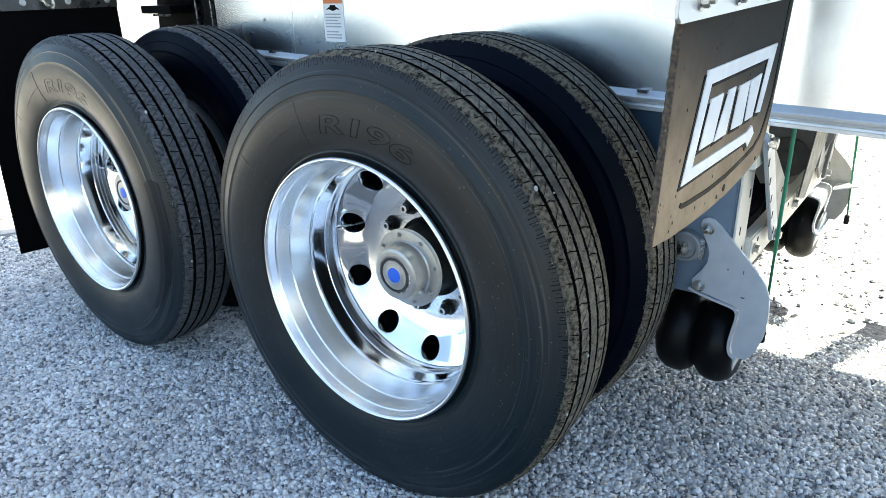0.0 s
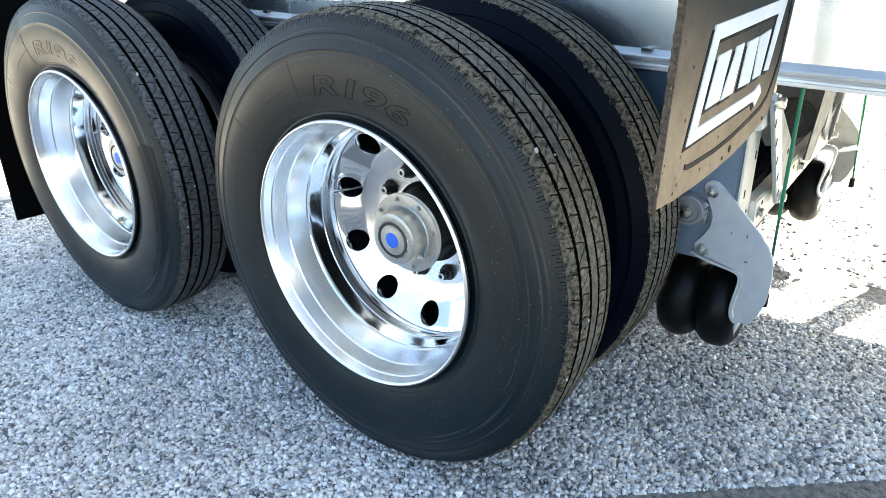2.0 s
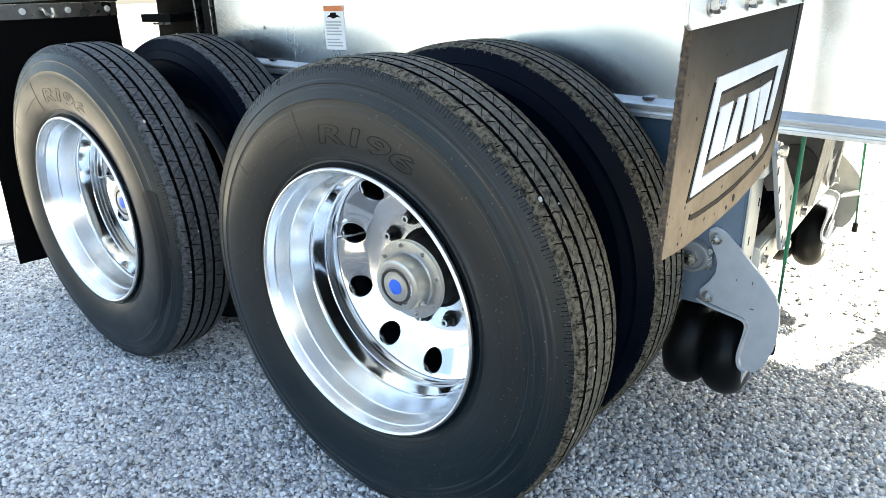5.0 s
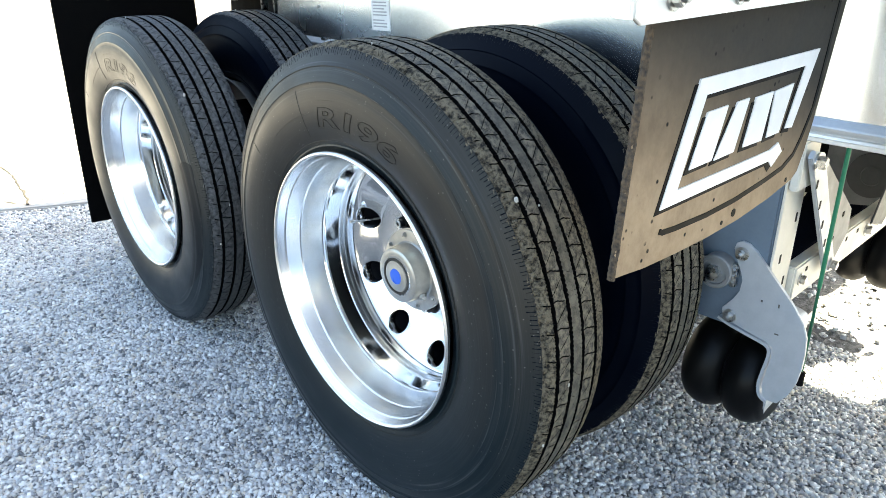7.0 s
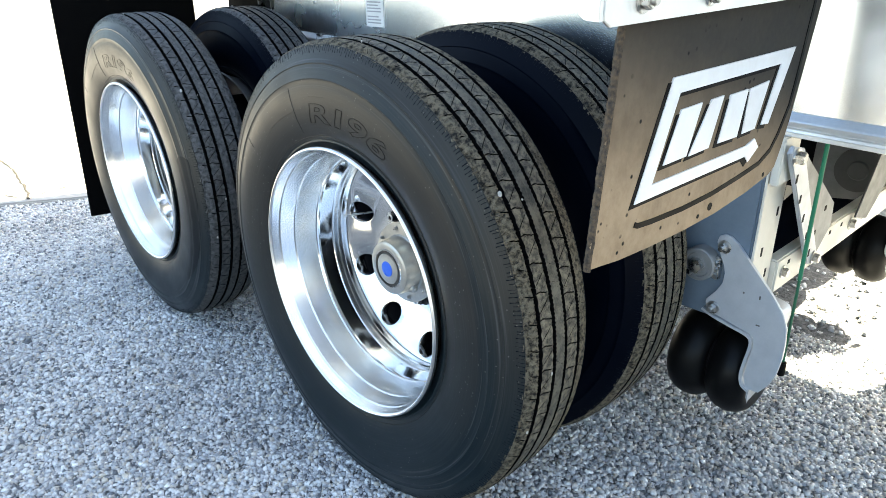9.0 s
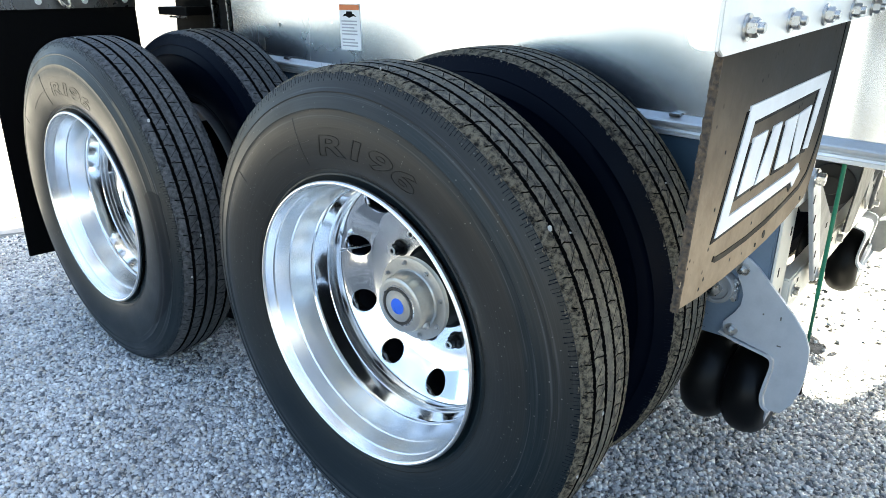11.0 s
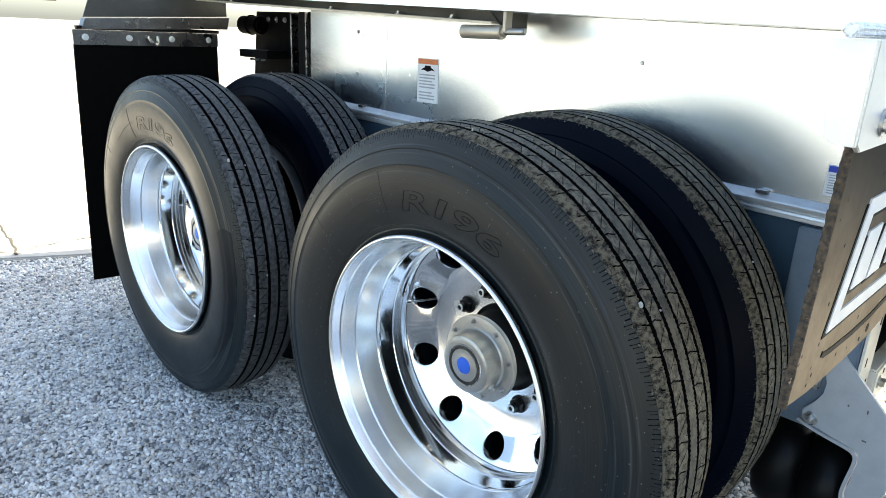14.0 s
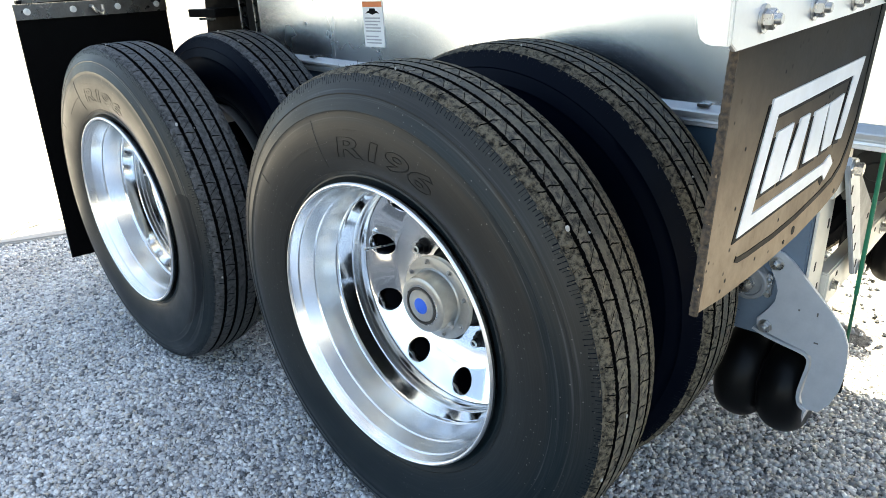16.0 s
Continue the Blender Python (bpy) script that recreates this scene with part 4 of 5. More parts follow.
# long flange under the tub's edge, with its bolts and the tubular handle
flange = thing("tub_flange", "aluminium flange strip along the lower edge of the tub, tinted tan for ground bounce", "flange")
part("strip", box(-1.78, -0.262, 0.548, 0.575, 1.245, 1.252, 0.002), M_UNDER, flange)
part("under_plate", box(-1.78, -0.2625, 0.452, 0.5475, 1.246, 1.2515, 0.001), M_UNDER, flange, "underside plate, tinted tan for ground bounce")
# Web and end plate are darker: the shadow under the tub is in the colour.
part("web", box(-1.78, -0.262, 0.572, 0.580, 1.252, 1.276, 0.001), M_PANEL, flange)
part("end_plate", prism([(0.44, 1.276), (0.58, 1.276), (0.58, 1.235), (0.50, 1.235)], "x", -0.262, -0.255, 0.0), M_PANEL, flange)
for x in (-1.7, -0.72, -1.05, -0.5):
    bolt("flange_bolt", flange, (x, 0.560, 1.2525), (0, 0, 1), 0.006, 0.009, 0.006)
flange.matrix_basis = pose(-0.045, 0, -0.022, 0, 2.1, 0)
handle = thing("tube_handle", "short grey steel tube handle under the tub edge", "handle")
part("tube", rod((-0.375, 0.47, 1.214), (-0.232, 0.47, 1.215), 0.0165, seg=24, bevel=0.007), M_UNDER, handle)
part("pin", rod((-0.232, 0.47, 1.217), (-0.172, 0.47, 1.218), 0.008, seg=16, bevel=0.002), M_CAST, handle)
part("bracket", box(-0.232, -0.222, 0.458, 0.482, 1.217, 1.262, 0.001), M_UNDER, handle)
tagged(handle)

# ---- labels on the side panel ----
def label_plate(name, label, x0, x1, z0, z1, head, head_mat, y):
    t = thing(name, label, "label")
    part("backing", box(x0, x1, y - 0.0012, y, z0, z1, 0), M_LABEL, t, smooth=0)
    part("header", box(x0 + 0.002, x1 - 0.002, y - 0.0022, y - 0.0013, z1 - head, z1 - 0.002, 0), head_mat, t, smooth=0)
    return t


WY = WALL_Y - 0.0025
warn = label_plate("warning_label", "white warning label with an orange header on the side panel", -0.701, -0.612, 1.003, 1.134, 0.017, M_ORANGE, WY)
part("pictogram", prism([(-0.688, 1.098), (-0.676, 1.106), (-0.668, 1.106), (-0.668, 1.113), (-0.646, 1.113), (-0.646, 1.106), (-0.638, 1.106), (-0.626, 1.098), (-0.640, 1.100), (-0.657, 1.095), (-0.674, 1.100)], "y", WY - 0.0022, WY - 0.0013, 0), M_INK, warn, smooth=0)
for k in range(8):
    z = 1.086 - k * 0.0092 - (0.006 if k > 4 else 0)
    part("text_bar", box(-0.692, -0.625 - 0.012 * (k % 3 == 2), WY - 0.0022, WY - 0.0013, z - 0.0025, z + 0.0015, 0), M_GREY, warn, smooth=0)
info = label_plate("data_label", "small white data label with a blue header on the side panel", 0.474, 0.53, 0.935, 0.996, 0.014, M_LBLUE, WY)
for k in range(8):
    z = 0.976 - k * 0.005
    part("text_bar", box(0.479, 0.525, WY - 0.0022, WY - 0.0013, z - 0.001, z + 0.001, 0), M_GREY, info, smooth=0)

# ---- printed mud flap behind the near wheel ----
FX = 0.6485
FLAP_TURN = Matrix.Translation((FX, -0.03, 0)) @ pose(0, 0, 0, 0, 0, -1.7) @ Matrix.Translation((-FX, 0.03, 0))
flap = thing("mud_flap", "dusty dark grey rubber mud flap, ground bounce in its colour, printed with a white emblem", "mud flap")
outline = [(-0.047, 0.810), (0.02, 0.8055), (0.10, 0.804), (0.18, 0.805), (0.275, 0.810), (0.375, 0.8225), (0.452, 0.836), (0.472, 0.848), (0.483, 0.878), (0.4985, 0.929), (0.515, 1.003), (0.545, 1.145), (-0.013, 1.145)]
part("sheet", prism(outline, "x", FX + 0.0010, FX + 0.006, 0.0015), M_FLAP, flap)


def ragged_edge(z0, z1, y_of, x0, x1, depth):
    """The flap's cut side edge, frayed into small uneven lumps."""
    rng = random.Random(12)
    bm = bmesh.new()
    rows = []
    for k in range(111):
        z = z0 + (z1 - z0) * k / 110
        chew = 0.0022 * max(0.0, noise.noise(Vector((0, 0, z * 55)))) + rng.uniform(0, 0.0007)
        y = y_of(z) + chew
        swell = rng.uniform(-0.0006, 0.0008)
        rows.append([bm.verts.new((x, yy, z + rng.uniform(-0.0006, 0.0006))) for x, yy in (
            (x0, y + depth), (x0 - swell, y + 0.0010), ((x0 + x1) / 2 + rng.uniform(-0.001, 0.001), y - rng.uniform(0, 0.0012)), (x1 + swell, y + 0.0010), (x1 + 0.3 * swell, y + depth))])
    for p, q in zip(rows, rows[1:]):
        for i in range(5):
            bm.faces.new((p[i], p[(i + 1) % 5], q[(i + 1) % 5], q[i]))
    bm.faces.new(rows[0][::-1])
    bm.faces.new(rows[-1])
    return bm


part("worn_edge", ragged_edge(0.8075, 1.14, lambda z: -0.0486 + (z - 0.8075) * 0.1010, FX - 0.0030, FX + 0.0066, 0.0045), M_FLAPEDGE, flap, "frayed brown edge", smooth=20)


def strip(points, w, x0, x1):
    """A flat band of width w along a line in the flap's plane."""
    bm = bmesh.new()
    pts = [Vector((0, *p)) for p in points]
    rows = []
    for i, p in enumerate(pts):
        d = (pts[min(i + 1, len(pts) - 1)] - pts[max(i - 1, 0)]).normalized()
        nrm = Vector((0, -d.z, d.y)) * w / 2
        rows.append([bm.verts.new((x, *(p + s * nrm)[1:])) for x, s in ((x0, -1), (x1, -1), (x1, 1), (x0, 1))])
    for a, b in zip(rows, rows[1:]):
        for k in range(4):
            bm.faces.new((a[k], a[(k + 1) % 4], b[(k + 1) % 4], b[k]))
    bm.faces.new(rows[0])
    bm.faces.new(rows[-1][::-1])
    return bm


part("moulded_line", strip([(0.048, 0.8495), (0.056, 0.846), (0.088, 0.844), (0.171, 0.843), (0.253, 0.847), (0.341, 0.8572), (0.404, 0.867), (0.4385, 0.883), (0.4584, 0.907), (0.484, 0.9524), (0.495, 1.01), (0.512, 1.14)], 0.0080, FX + 0.0055, FX + 0.0072), M_INK, flap, "dark moulded line")


def emblem(dy, dz, x0, x1, material, name):
    """A slanting open frame whose lower bar ends in an arrow, round four plain slanted blocks."""
    o = [(0.040, 0.8805), (0.102, 1.039), (0.462, 1.0495), (0.4086, 0.933), (0.3830, 0.935)]
    i = [(0.4186, 1.027), (0.122, 1.0174), (0.0775, 0.900)]
    arrow = [(0.3441, 0.9072), (0.3692, 0.9150), (0.387, 0.8981), (0.3575, 0.8780), (0.3447, 0.8895)]
    shapes = [[o[0], i[2], i[1], o[1]], [o[1], i[1], i[0], o[2]], [o[2], i[0], o[4], o[3]], [o[0], arrow[4], arrow[0], i[2]], arrow,
              [(0.1007, 0.9222), (0.1590, 0.9245), (0.1850, 0.9964), (0.1312, 0.9938)], [(0.1655, 0.9232), (0.2201, 0.9258), (0.2452, 0.9988), (0.2113, 0.9973)],
              [(0.2466, 0.9279), (0.3050, 0.9283), (0.3190, 0.9993), (0.2659, 0.9967)], [(0.3207, 0.9301), (0.3620, 0.9319), (0.3871, 1.0041), (0.3255, 0.9985)]]
    for p in shapes:
        part(name, prism([(y + dy, z + dz) for y, z in p], "x", x0, x1, 0), material, flap, smooth=0)


emblem(-0.010, -0.006, FX + 0.0055, FX + 0.0070, M_INK, "emblem_shadow")
emblem(0, 0, FX + 0.0055, FX + 0.0085, M_PRINT, "emblem_bar")
for y, z, r in ((0.256, 0.8259, 0.0065), (0.222, 0.818, 0.0035), (0.43, 0.842, 0.004)):
    part("hole", rod((FX + 0.004, y, z), (FX + 0.0066, y, z), r, seg=14), M_INK, flap)

flap.matrix_basis = FLAP_TURN
bracket = thing("flap_bracket", "bright aluminium hanger bracket bolted above the mud flap", "bracket")
part("face_plate", prism([(-0.084, 1.120), (-0.070, 1.112), (0.62, 1.132), (0.62, 1.230), (-0.084, 1.217)], "x", FX + 0.020, FX + 0.026, 0.001), M_WHITE, bracket)
part("return_plate", prism([(FX - 0.0055, 1.140), (FX - 0.0045, 1.131), (FX - 0.0015, 1.1245), (FX + 0.004, 1.1205), (FX + 0.010, 1.1192), (FX + 0.0255, 1.1185), (FX + 0.0255, 1.217), (FX - 0.013, 1.217)], "y", -0.092, -0.0845, 0.001), M_WHITE, bracket)
part("back_bar", box(FX + 0.007, FX + 0.0195, -0.05, 0.6, 1.130, 1.165, 0.001), M_WHITE, bracket)
part("support_arm", box(FX - 0.03, FX + 0.019, 0.1, 0.62, 1.19, 1.225, 0.003), M_RAIL, bracket)
for y in (-0.014, 0.134, 0.284, 0.435, 0.57):
    bolt("bolt", bracket, (FX + 0.026, y, 1.138 + 0.01 * max(y, 0)), (1, 0, 0), 0.0105, 0.0145, 0.010, 0.006)
bracket.matrix_basis = FLAP_TURN
bm = rod((FX + 0.004, -0.108, 1.2245), (FX + 0.012, 0.60, 1.238), 0.0065, seg=14)
rng = random.Random(4)
wrap = thing("pipe", "pipe end wrapped in clear crinkled plastic film", "pipe")
bmesh.ops.subdivide_edges(bm, edges=bm.edges, cuts=6)
for v in bm.verts:
    v.co += Vector((rng.uniform(-1, 1), rng.uniform(-1, 1), rng.uniform(-1, 1))) * 0.0016
part("film_wrap", bm, M_FILM, wrap, smooth=0)

# ---- black mud flap ahead of the far wheel ----
LX = -1.90
lflap = thing("mud_flap", "plain black rubber mud flap hung from a bolted steel bar", "mud flap")
part("sheet", prism([(0.004, 0.205), (0.30, 0.190), (0.585, 0.205), (0.592, 1.118), (0.034, 1.118)], "x", LX - 0.006, LX + 0.005, 0.002), M_FLAPBLACK, lflap)
part("clamp_bar", box(LX + 0.0055, LX + 0.012, 0.032, 0.592, 1.113, 1.166, 0.001), M_BAR, lflap, "dark steel clamp bar")
for y in (0.073, 0.23, 0.395, 0.55):
    bolt("bolt", lflap, (LX + 0.012, y, 1.140), (1, 0, 0), 0.009, 0.012, 0.008, material=M_WHITE)
part("hook", tube([(LX + 0.012, 0.295, 1.148), (LX + 0.03, 0.296, 1.146), (LX + 0.034, 0.305, 1.128), (LX + 0.03, 0.325, 1.118), (LX + 0.02, 0.335, 1.130), (LX + 0.02, 0.336, 1.15)], 0.006), M_STEEL, lflap, "bent steel hook")
hanger = thing("flap_hanger", "grey aluminium hanger panel above the black mud flap", "bracket")
part("panel", prism([(0.075, 1.21), (0.64, 1.235), (0.64, 1.40), (0.15, 1.40)], "x", LX + 0.0, LX + 0.008, 0.001), M_PANEL, hanger)
part("channel", prism([(0.06, 1.168), (0.63, 1.185), (0.64, 1.232), (0.075, 1.206)], "x", LX - 0.02, LX + 0.03, 0.002), M_BAR, hanger)
part("lip", box(LX - 0.005, LX + 0.02, 0.045, 0.595, 1.1665, 1.18, 0.001), M_BLACK, hanger)

# ---- black front frame beyond the far wheel ----
front = thing("front_frame", "black painted steel frame at the trailer's front", "frame")
part("web_plate", prism([(-1.755, 1.262), (-1.28, 1.262), (-1.28, 0.5), (-1.85, 0.5), (-1.79, 1.0)], "y", 0.70, 0.72, 0.002), M_FLAPBLACK, front)
part("post", box(-1.39, -1.30, 0.655, 0.698, 0.55, 1.262, 0.004), M_BLACK, front)
part("edge_strip", box(-1.424, -1.416, 0.645, 0.698, 0.6, 1.262, 0.001), M_STEEL, front)
part("edge_strip", box(-1.320, -1.314, 0.640, 0.654, 0.6, 1.262, 0.001), M_STEEL, front)
part("step_bracket", box(-1.73, -1.52, 0.60, 0.698, 1.085, 1.115, 0.002), M_BLACK, front)
part("step_edge", box(-1.64, -1.52, 0.594, 0.5995, 1.076, 1.084, 0.0), M_STEEL, front)
part("round_housing", rod((-1.79, 0.655, 1.208), (-1.66, 0.668, 1.208), 0.035, seg=28, bevel=0.010), M_FLAPBLACK, front)
part("housing_ring", rod((-1.735, 0.66, 1.208), (-1.720, 0.662, 1.208), 0.039, seg=28, bevel=0.004), M_FLAPBLACK, front)
for x in (-1.66, -1.60, -1.54):
    bolt("bolt", front, (x, 0.699, 1.232), (0, -1, 0), 0.008, 0.011, 0.006)

# ---- rear suspension ----
def suspension():
    s = thing("suspension_hanger", "galvanised steel air suspension hanger with a bolted curved side plate", "suspension", "suspension hangers")
    plate = [(0.533, 0.634), (0.536, 0.648), (0.548, 0.655), (0.562, 0.652), (0.578, 0.640), (0.62, 0.597), (0.664, 0.552), (0.690, 0.520), (0.702, 0.490), (0.705, 0.455), (0.705, 0.420), (0.701, 0.385), (0.690, 0.350),
             (0.672, 0.322), (0.645, 0.320), (0.636, 0.350), (0.640, 0.385), (0.646, 0.425), (0.643, 0.446), (0.630, 0.455), (0.59, 0.461), (0.545, 0.470), (0.530, 0.478), (0.528, 0.497), (0.548, 0.524), (0.560, 0.545), (0.562, 0.57), (0.556, 0.59), (0.546, 0.605)]
    p = part("side_plate", prism(plate, "y", 0.594, 0.602, 0.0015), M_GALV, s, "flat galvanised side plate with a folded edge")
    edge = [(0.524, 0.474), (0.545, 0.465), (0.59, 0.4555), (0.628, 0.449), (0.638, 0.441), (0.640, 0.424), (0.634, 0.385), (0.630, 0.350), (0.636, 0.325), (0.652, 0.318)]
    for _ in range(2):  # round the corners of the fold
        soft_edge = [edge[0]]
        for (ax, az), (bx, bz) in zip(edge, edge[1:]):
            soft_edge += [(0.75 * ax + 0.25 * bx, 0.75 * az + 0.25 * bz), (0.25 * ax + 0.75 * bx, 0.25 * az + 0.75 * bz)]
        edge = soft_edge + [edge[-1]]
    bm = bmesh.new()
    rows = []
    for i, (x, z) in enumerate(edge):
        x2, z2 = edge[min(i + 1, len(edge) - 1)]
        x1, z1 = edge[max(i - 1, 0)]
        d = Vector((x2 - x1, z2 - z1)).normalized()
        n = Vector((-d.y, d.x)) * 0.003
        rows.append([bm.verts.new(c) for c in ((x + n.x, 0.590, z + n.y), (x - n.x, 0.590, z - n.y), (x - n.x, 0.80, z - n.y), (x + n.x, 0.80, z + n.y))])
    for a, b in zip(rows, rows[1:]):
        for k in range(4):
            bm.faces.new((a[k], a[(k + 1) % 4], b[(k + 1) % 4], b[k]))
    bm.faces.new(rows[0])
    bm.faces.new(rows[-1][::-1])
    part("folded_flange", bm, M_GALV, p)
    bolt("bolt", p, (0.551, 0.594, 0.628), (0, -1, 0), 0.010, 0.0145, 0.010, 0.008)
    bolt("bolt", p, (0.547, 0.594, 0.484), (0, -1, 0), 0.010, 0.0145, 0.010, 0.008)
    for x, z, w, h in ((0.606, 0.540, 0.0016, 0.0018), (0.640, 0.540, 0.0013, 0.004), (0.646, 0.478, 0.004, 0.0012)):
        part("slot", box(x - w, x + w, 0.5925, 0.5939, z - h, z + h, 0), M_BAR, p, smooth=0)
    # Side blue-grey, face cream: the column's shade and bounced light are in the colours.
    part("column", box(0.445, 0.602, 0.604, 0.705, 0.455, 0.872, 0.004), M_COLSIDE, s)
    part("column_cover", box(0.604, 0.609, 0.604, 0.705, 0.47, 0.872, 0.001), M_COLUMN, s, "pale perforated column face, warmed for ground bounce")
    for z, y in ((0.62, 0.64), (0.70, 0.685), (0.56, 0.68), (0.80, 0.65)):
        part("slot", box(0.6088, 0.6097, y - 0.004, y + 0.004, z - 0.010, z + 0.010, 0), M_INK, s, smooth=0)
    part("bushing", revolve([(0.604, 0.037), (0.575, 0.037), (0.572, 0.0345), (0.572, 0.028), (0.577, 0.026), (0.577, 0.001)], 40), M_STRUT, s, "round pivot bushing").location = (0.507, 0, 0.580)
    part("bushing_boss", revolve([(0.577, 0.017), (0.562, 0.016), (0.560, 0.0)], 6), M_STEEL, s).location = (0.505, 0, 0.578)
    part("pivot_bolt", rod((0.445, 0.570, 0.556), (0.497, 0.575, 0.562), 0.011, seg=6, bevel=0.002), M_STEEL, s)
    part("adjuster", box(0.536, 0.549, 0.586, 0.603, 0.551, 0.603, 0.003), M_STEEL, s)
    for z in (0.563, 0.577, 0.591):
        part("adjuster_stud", rod((0.5430, 0.586, z), (0.5430, 0.578, z), 0.0055, seg=6, bevel=0.001), M_STEEL, s)
    # Black block added to keep the space behind the strut dark.
    part("trailing_arm", box(0.02, 0.56, 0.75, 0.86, 0.50, 0.86, 0.01), M_BLACK, s, "black block added behind the strut")
    # upper strut with its hinge
    part("strut", prism([(0.66, 0.840), (0.70, 0.828), (0.955, 0.660), (0.968, 0.60), (0.90, 0.545), (0.86, 0.56)], "x", 0.630, 0.636, 0.001), M_STRUT, s, "triangular galvanised strut plate")
    part("strut_fold", prism([(0.592, 0.845), (0.604, 0.858), (0.66, 0.845), (0.885, 0.545), (0.87, 0.535), (0.825, 0.545)], "x", 0.6365, 0.646, 0.002), M_GALV, s)
    bolt("hinge_bolt", s, (0.646, 0.622, 0.834), (1, 0, 0), 0.013, 0.018, 0.014)
    for k in range(5):
        y, z = 0.648 + 0.042 * k, 0.785 - 0.052 * k
        part("slot", box(0.6458, 0.6467, y - 0.004, y + 0.004, z - 0.009, z + 0.009, 0), M_INK, s, smooth=0)
    bolt("foot_bolt", s, (0.646, 0.85, 0.556), (1, 0, 0), 0.011, 0.016, 0.012)
    for y, z in ((0.90, 0.66), (0.86, 0.61)):
        part("slot", box(0.6358, 0.6367, y - 0.006, y + 0.006, z - 0.006, z + 0.006, 0), M_INK, s, smooth=0)
    part("hinge_ear", box(0.612, 0.6295, 0.600, 0.68, 0.775, 0.872, 0.003), M_COLUMN, s)
    # air spring: two rounded lobes on a level axis
    prof = []
    for k in range(13):
        a = math.pi * k / 12
        prof.append((-0.0475 * math.cos(a) - 0.048, 0.075 + 0.040 * math.sin(a)))
    for k in range(13):
        a = math.pi * k / 12
        prof.append((-0.0475 * math.cos(a) + 0.048, 0.075 + 0.040 * math.sin(a)))
    bag = part("air_spring", revolve([(-0.097, 0.0)] + prof + [(0.097, 0.0)], 48), M_BAG, s, "black rubber double-lobed air spring")
    bag.matrix_basis = pose(0.543, 0.700, 0.310, 0, 10, -90)
    part("end_plate", rod((0.634, 0.700, 0.300), (0.643, 0.700, 0.299), 0.075, seg=36, bevel=0.002), M_GALV, s)
    part("girdle_ring", revolve([(-0.006, 0.080), (0, 0.084), (0.006, 0.080)], 40), M_BAG, s).matrix_basis = pose(0.543, 0.700, 0.310, 0, 10, -90)
    return s


near_susp = suspension()
SUSP = Matrix.Translation((0.006, 0, -0.002))
near_susp.matrix_basis = SUSP
# the same hanger, mirrored over the trailer's middle line
far_susp = copy_thing(near_susp, Matrix.Identity(4))
far_susp.matrix_basis = SUSP @ Matrix.Translation((0, 2 * MID, 0)) @ Matrix.Diagonal((1, -1, 1, 1))
part("inner_plate", prism([(0.40, 0.95), (0.66, 0.95), (0.66, 0.70), (0.60, 0.52), (0.46, 0.50), (0.40, 0.60)], "y", 0.885, 0.895, 0.001), M_STRUT, far_susp)
# The mirrored plates take the darker steel: far-side shade is in the colour.
for c in far_susp.children:
    if c.name.startswith(("side_plate", "strut")):
        c.material_slots[0].link = 'OBJECT'
        c.material_slots[0].material = M_STRUT
part("brace", prism([(2.4 - 1.14, 0.575), (2.4 - 1.24, 0.548), (2.4 - 1.50, 0.72), (2.4 - 1.50, 0.93), (2.4 - 1.37, 0.93)], "x", 0.6365, 0.641, 0.001), M_BRACE, far_susp, "dark grey diagonal brace strip")
part("gusset", prism([(0.655, 0.452), (0.735, 0.475), (0.735, 0.480), (0.655, 0.458)], "y", 2.4 - 1.795, 2.4 - 1.72, 0.001), M_GALV, far_susp)
part("pivot_cover", revolve([(0.896, 0.068), (0.903, 0.066), (0.903, 0.030), (0.908, 0.026), (0.908, 0.0)], 36), M_BRACE, far_susp).location = (0.531, 0, 0.602)

beam = thing("cross_beam", "pale perforated steel beam across the suspension", "beam")
part("tube", box(0.600, 0.6295, 0.708, 2 * MID - 0.708, 0.500, 0.580, 0.004), M_COLUMN, beam)
for y in (0.77, 1.02, 1.10, 1.25, 1.33, 1.55):
    part("slot", box(0.6292, 0.6302, y - 0.006, y + 0.006, 0.556, 0.566, 0), M_INK, beam, smooth=0)
bolt("bolt", beam, (0.6295, 0.742, 0.545), (1, 0, 0), 0.011, 0.015, 0.010)
bolt("bolt", beam, (0.6295, 1.172, 0.545), (1, 0, 0), 0.012, 0.017, 0.012)
bolt("bolt", beam, (0.6295, 1.215, 0.56), (1, 0, 0), 0.011, 0.015, 0.012)

# ---- green cords ----
def cord(x, y, z0, z1, dx, label):
    c = thing("elastic_cord", label, "cord", "green cords")
    line = [(x + dx * (1 - k / 10) ** 1.4, y + 0.003 * (1 - k / 10), z0 + 0.02 + (z1 - z0 - 0.02) * k / 10) for k in range(11)]
    part("cord", tube(line[4:], 0.0042, 12), M_CORD, c)
    part("cord_end", tube(line[:5], 0.0031, 10), M_CORDEND, c, "thinner lower end, darkened for the backlight")
    part("tip", rod((x + dx, y + 0.003, z0 - 0.008), (x + dx, y + 0.003, z0 + 0.026), 0.0085, seg=12, bevel=0.002), M_BLACK, c, "black rubber tip")
    return c


cord(0.688, 0.664, 0.348, 0.875, 0.005, "green elastic cord with a black tip hanging from the bottom rail")
cord(0.690, 1.76, 0.33, 0.878, 0.028, "thin green elastic cord hanging on the far side")

# an unseen leg added under the far bottom rail, to throw a shadow on the sunlit gravel
leg = thing("support_leg", "unseen steel leg added on the far bottom rail for its shadow on the gravel", "support leg")
part("post", box(0.925, 1.010, 1.772, 1.792, 0.265, 0.885, 0.002), M_GALV, leg)
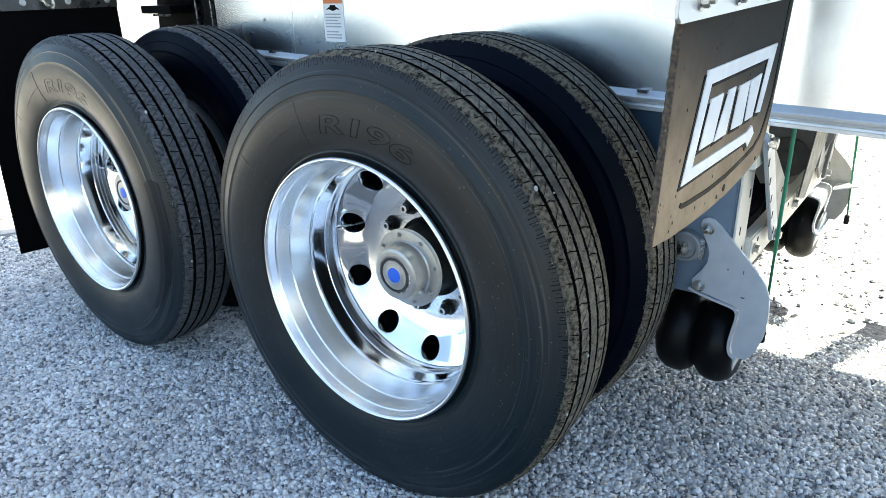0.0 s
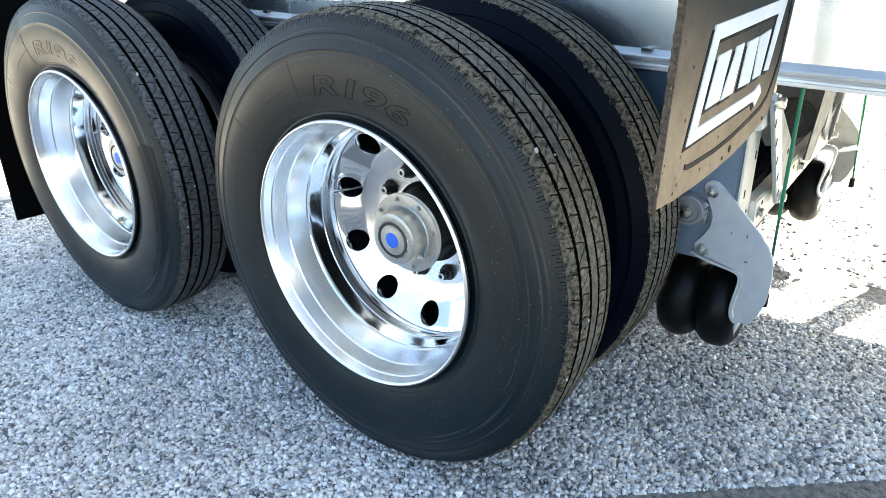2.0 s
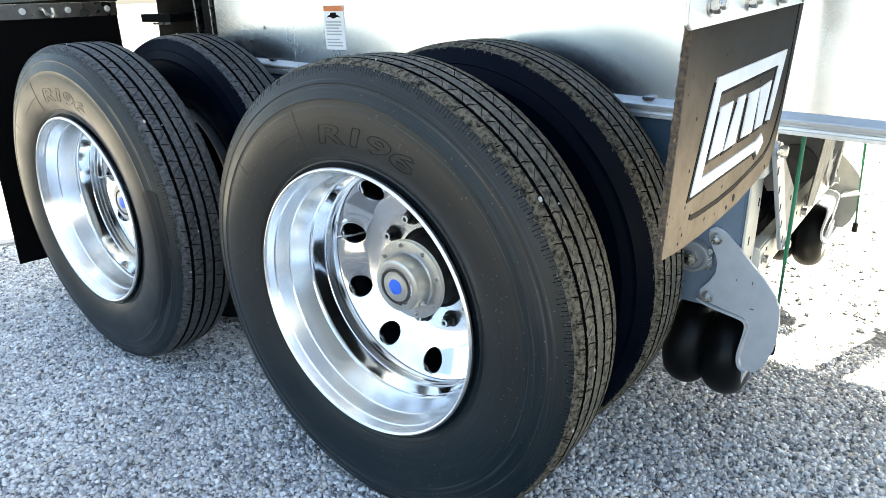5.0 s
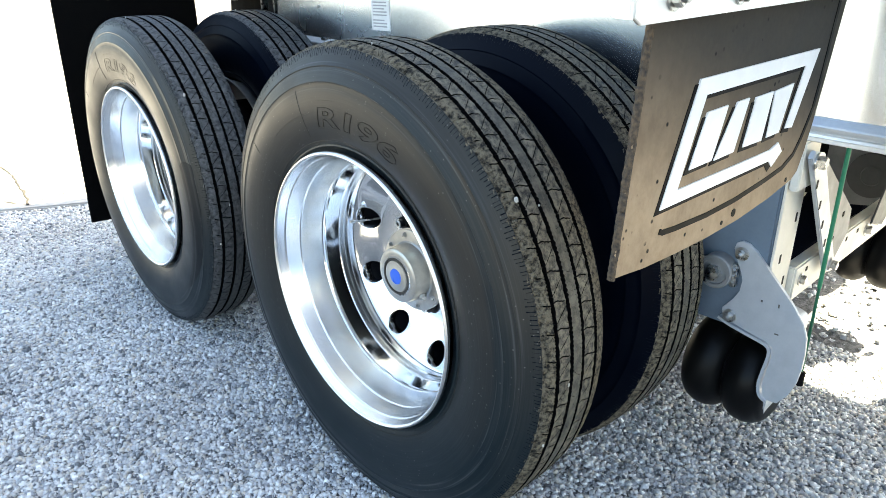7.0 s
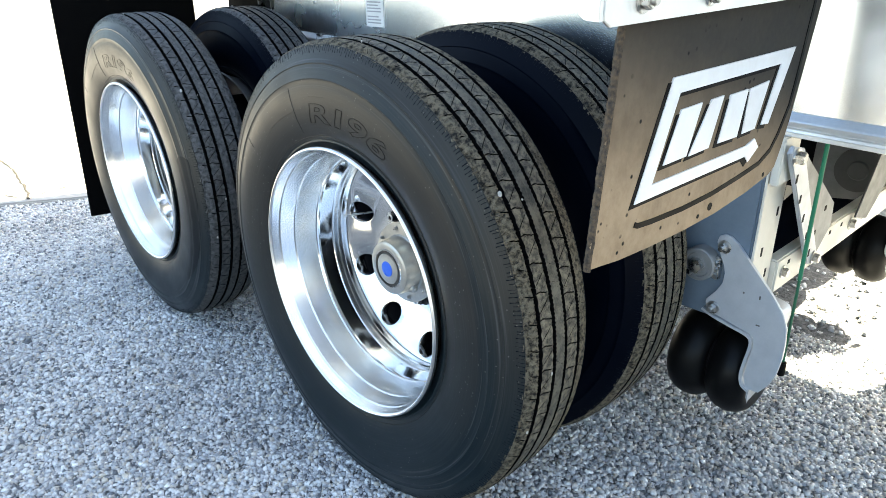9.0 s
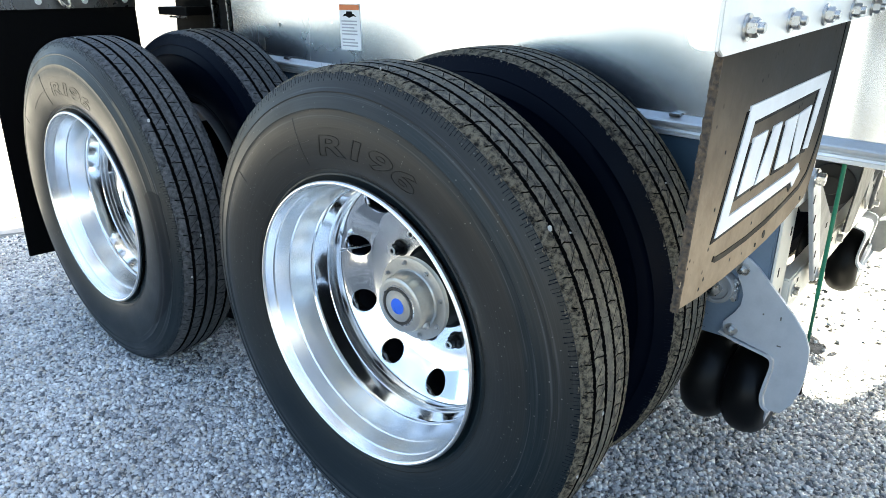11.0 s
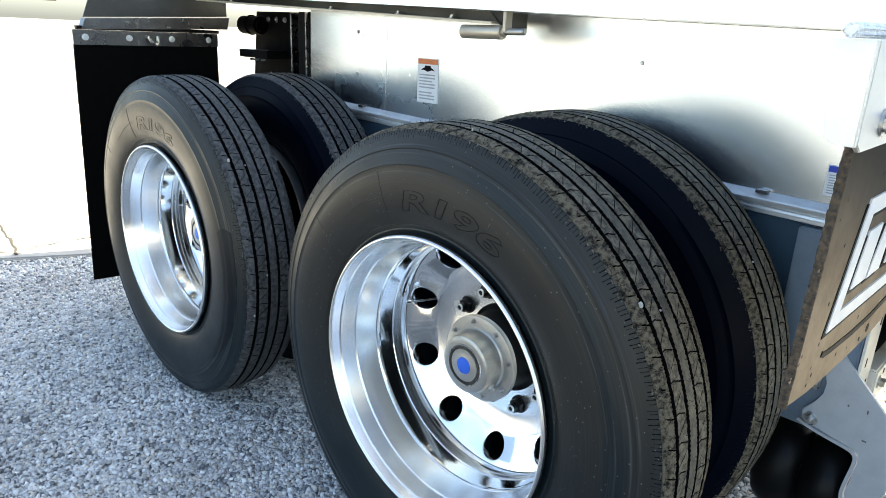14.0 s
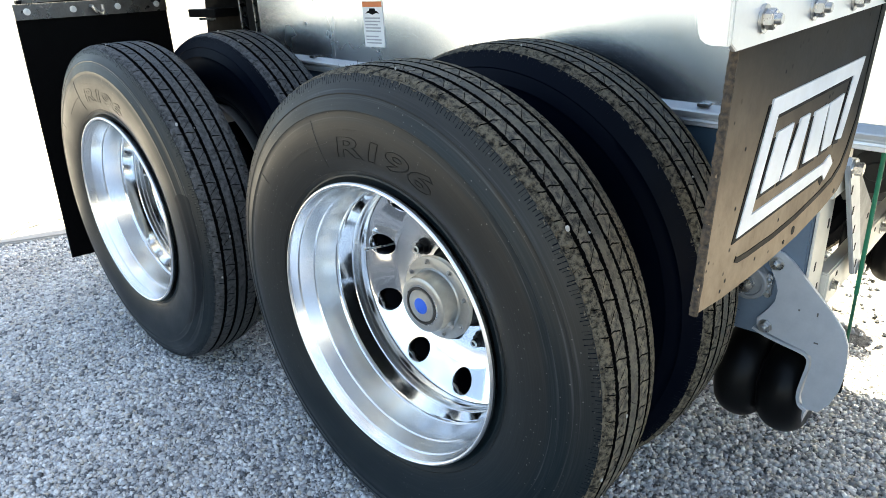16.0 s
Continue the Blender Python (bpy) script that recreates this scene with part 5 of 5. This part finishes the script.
part("foot", box(0.915, 1.020, 1.762, 1.802, 0.255, 0.2645, 0.002), M_GALV, leg)

# ---- concrete road beyond the gravel ----
road = thing("pavement", "pale sunlit concrete slabs beyond the gravel yard", "pavement", kind="structure")
for k in range(-3, 6):
    bm = box(-9.6, -2.56, k * 2.4 - 0.95, k * 2.4 + 1.43, -0.05, GROUND_Z + 0.022, 0.008)
    bm.transform(Matrix.Rotation(radians(-27), 4, 'Z'))
    part("slab", bm, M_CONCRETE, road)


def crack(points, w):
    """A dark open crack, a shallow uneven strip laid along the slabs."""
    rng = random.Random(len(points) * 7 + 3)
    fine = []
    for (ax, ay), (bx, by) in zip(points, points[1:]):
        n = max(2, int(math.hypot(bx - ax, by - ay) / 0.05))
        fine += [Vector((ax + (bx - ax) * k / n + rng.uniform(-0.008, 0.008), ay + (by - ay) * k / n + rng.uniform(-0.008, 0.008), 0)) for k in range(n)]
    bm = bmesh.new()
    rows = []
    for i, p in enumerate(fine):
        d = (fine[min(i + 1, len(fine) - 1)] - fine[max(i - 1, 0)]).normalized()
        side_ = Vector((-d.y, d.x, 0)) * w * rng.uniform(0.3, 0.6)
        rows.append([bm.verts.new((q.x, q.y, GROUND_Z + 0.0262)) for q in (p - side_, p + side_)])
    for p, q in zip(rows, rows[1:]):
        bm.faces.new((p[0], p[1], q[1], q[0]))
    part("crack", bm, M_CRACK, road, "dark open crack", smooth=0)


crack([(-2.93, -0.035), (-3.05, -0.005), (-3.30, 0.012), (-3.70, 0.05), (-4.3, 0.03)], 0.014)
crack([(-3.35, -0.30), (-3.05, -0.085), (-2.94, -0.03), (-3.02, 0.09), (-3.03, 0.35), (-2.98, 0.62)], 0.012)
crack([(-3.22, 0.012), (-3.12, 0.16), (-3.06, 0.36)], 0.010)

# ---- under-frame fitting far forward ----
fore = thing("underframe_fitting", "dark grey under-frame beam with a black roller, far forward", "frame fitting")
part("beam", box(-5.2, -3.3, 0.30, 0.44, 1.325, 1.40, 0.004), M_BAR, fore)
part("roller", rod((-4.0, 0.50, 1.335), (-4.0, 0.62, 1.335), 0.035, seg=24, bevel=0.006), M_BLACK, fore)
part("hanger_arm", box(-4.02, -3.98, 0.44, 0.50, 1.33, 1.40, 0.002), M_BLACK, fore)
part("riser", box(-4.2, -4.0, 0.32, 0.42, 1.40, 3.0, 0.004), M_BAR, fore)
part("top_beam", box(-4.2, -2.1, 0.33, 0.55, 2.9, 3.05, 0.004), M_BAR, fore)
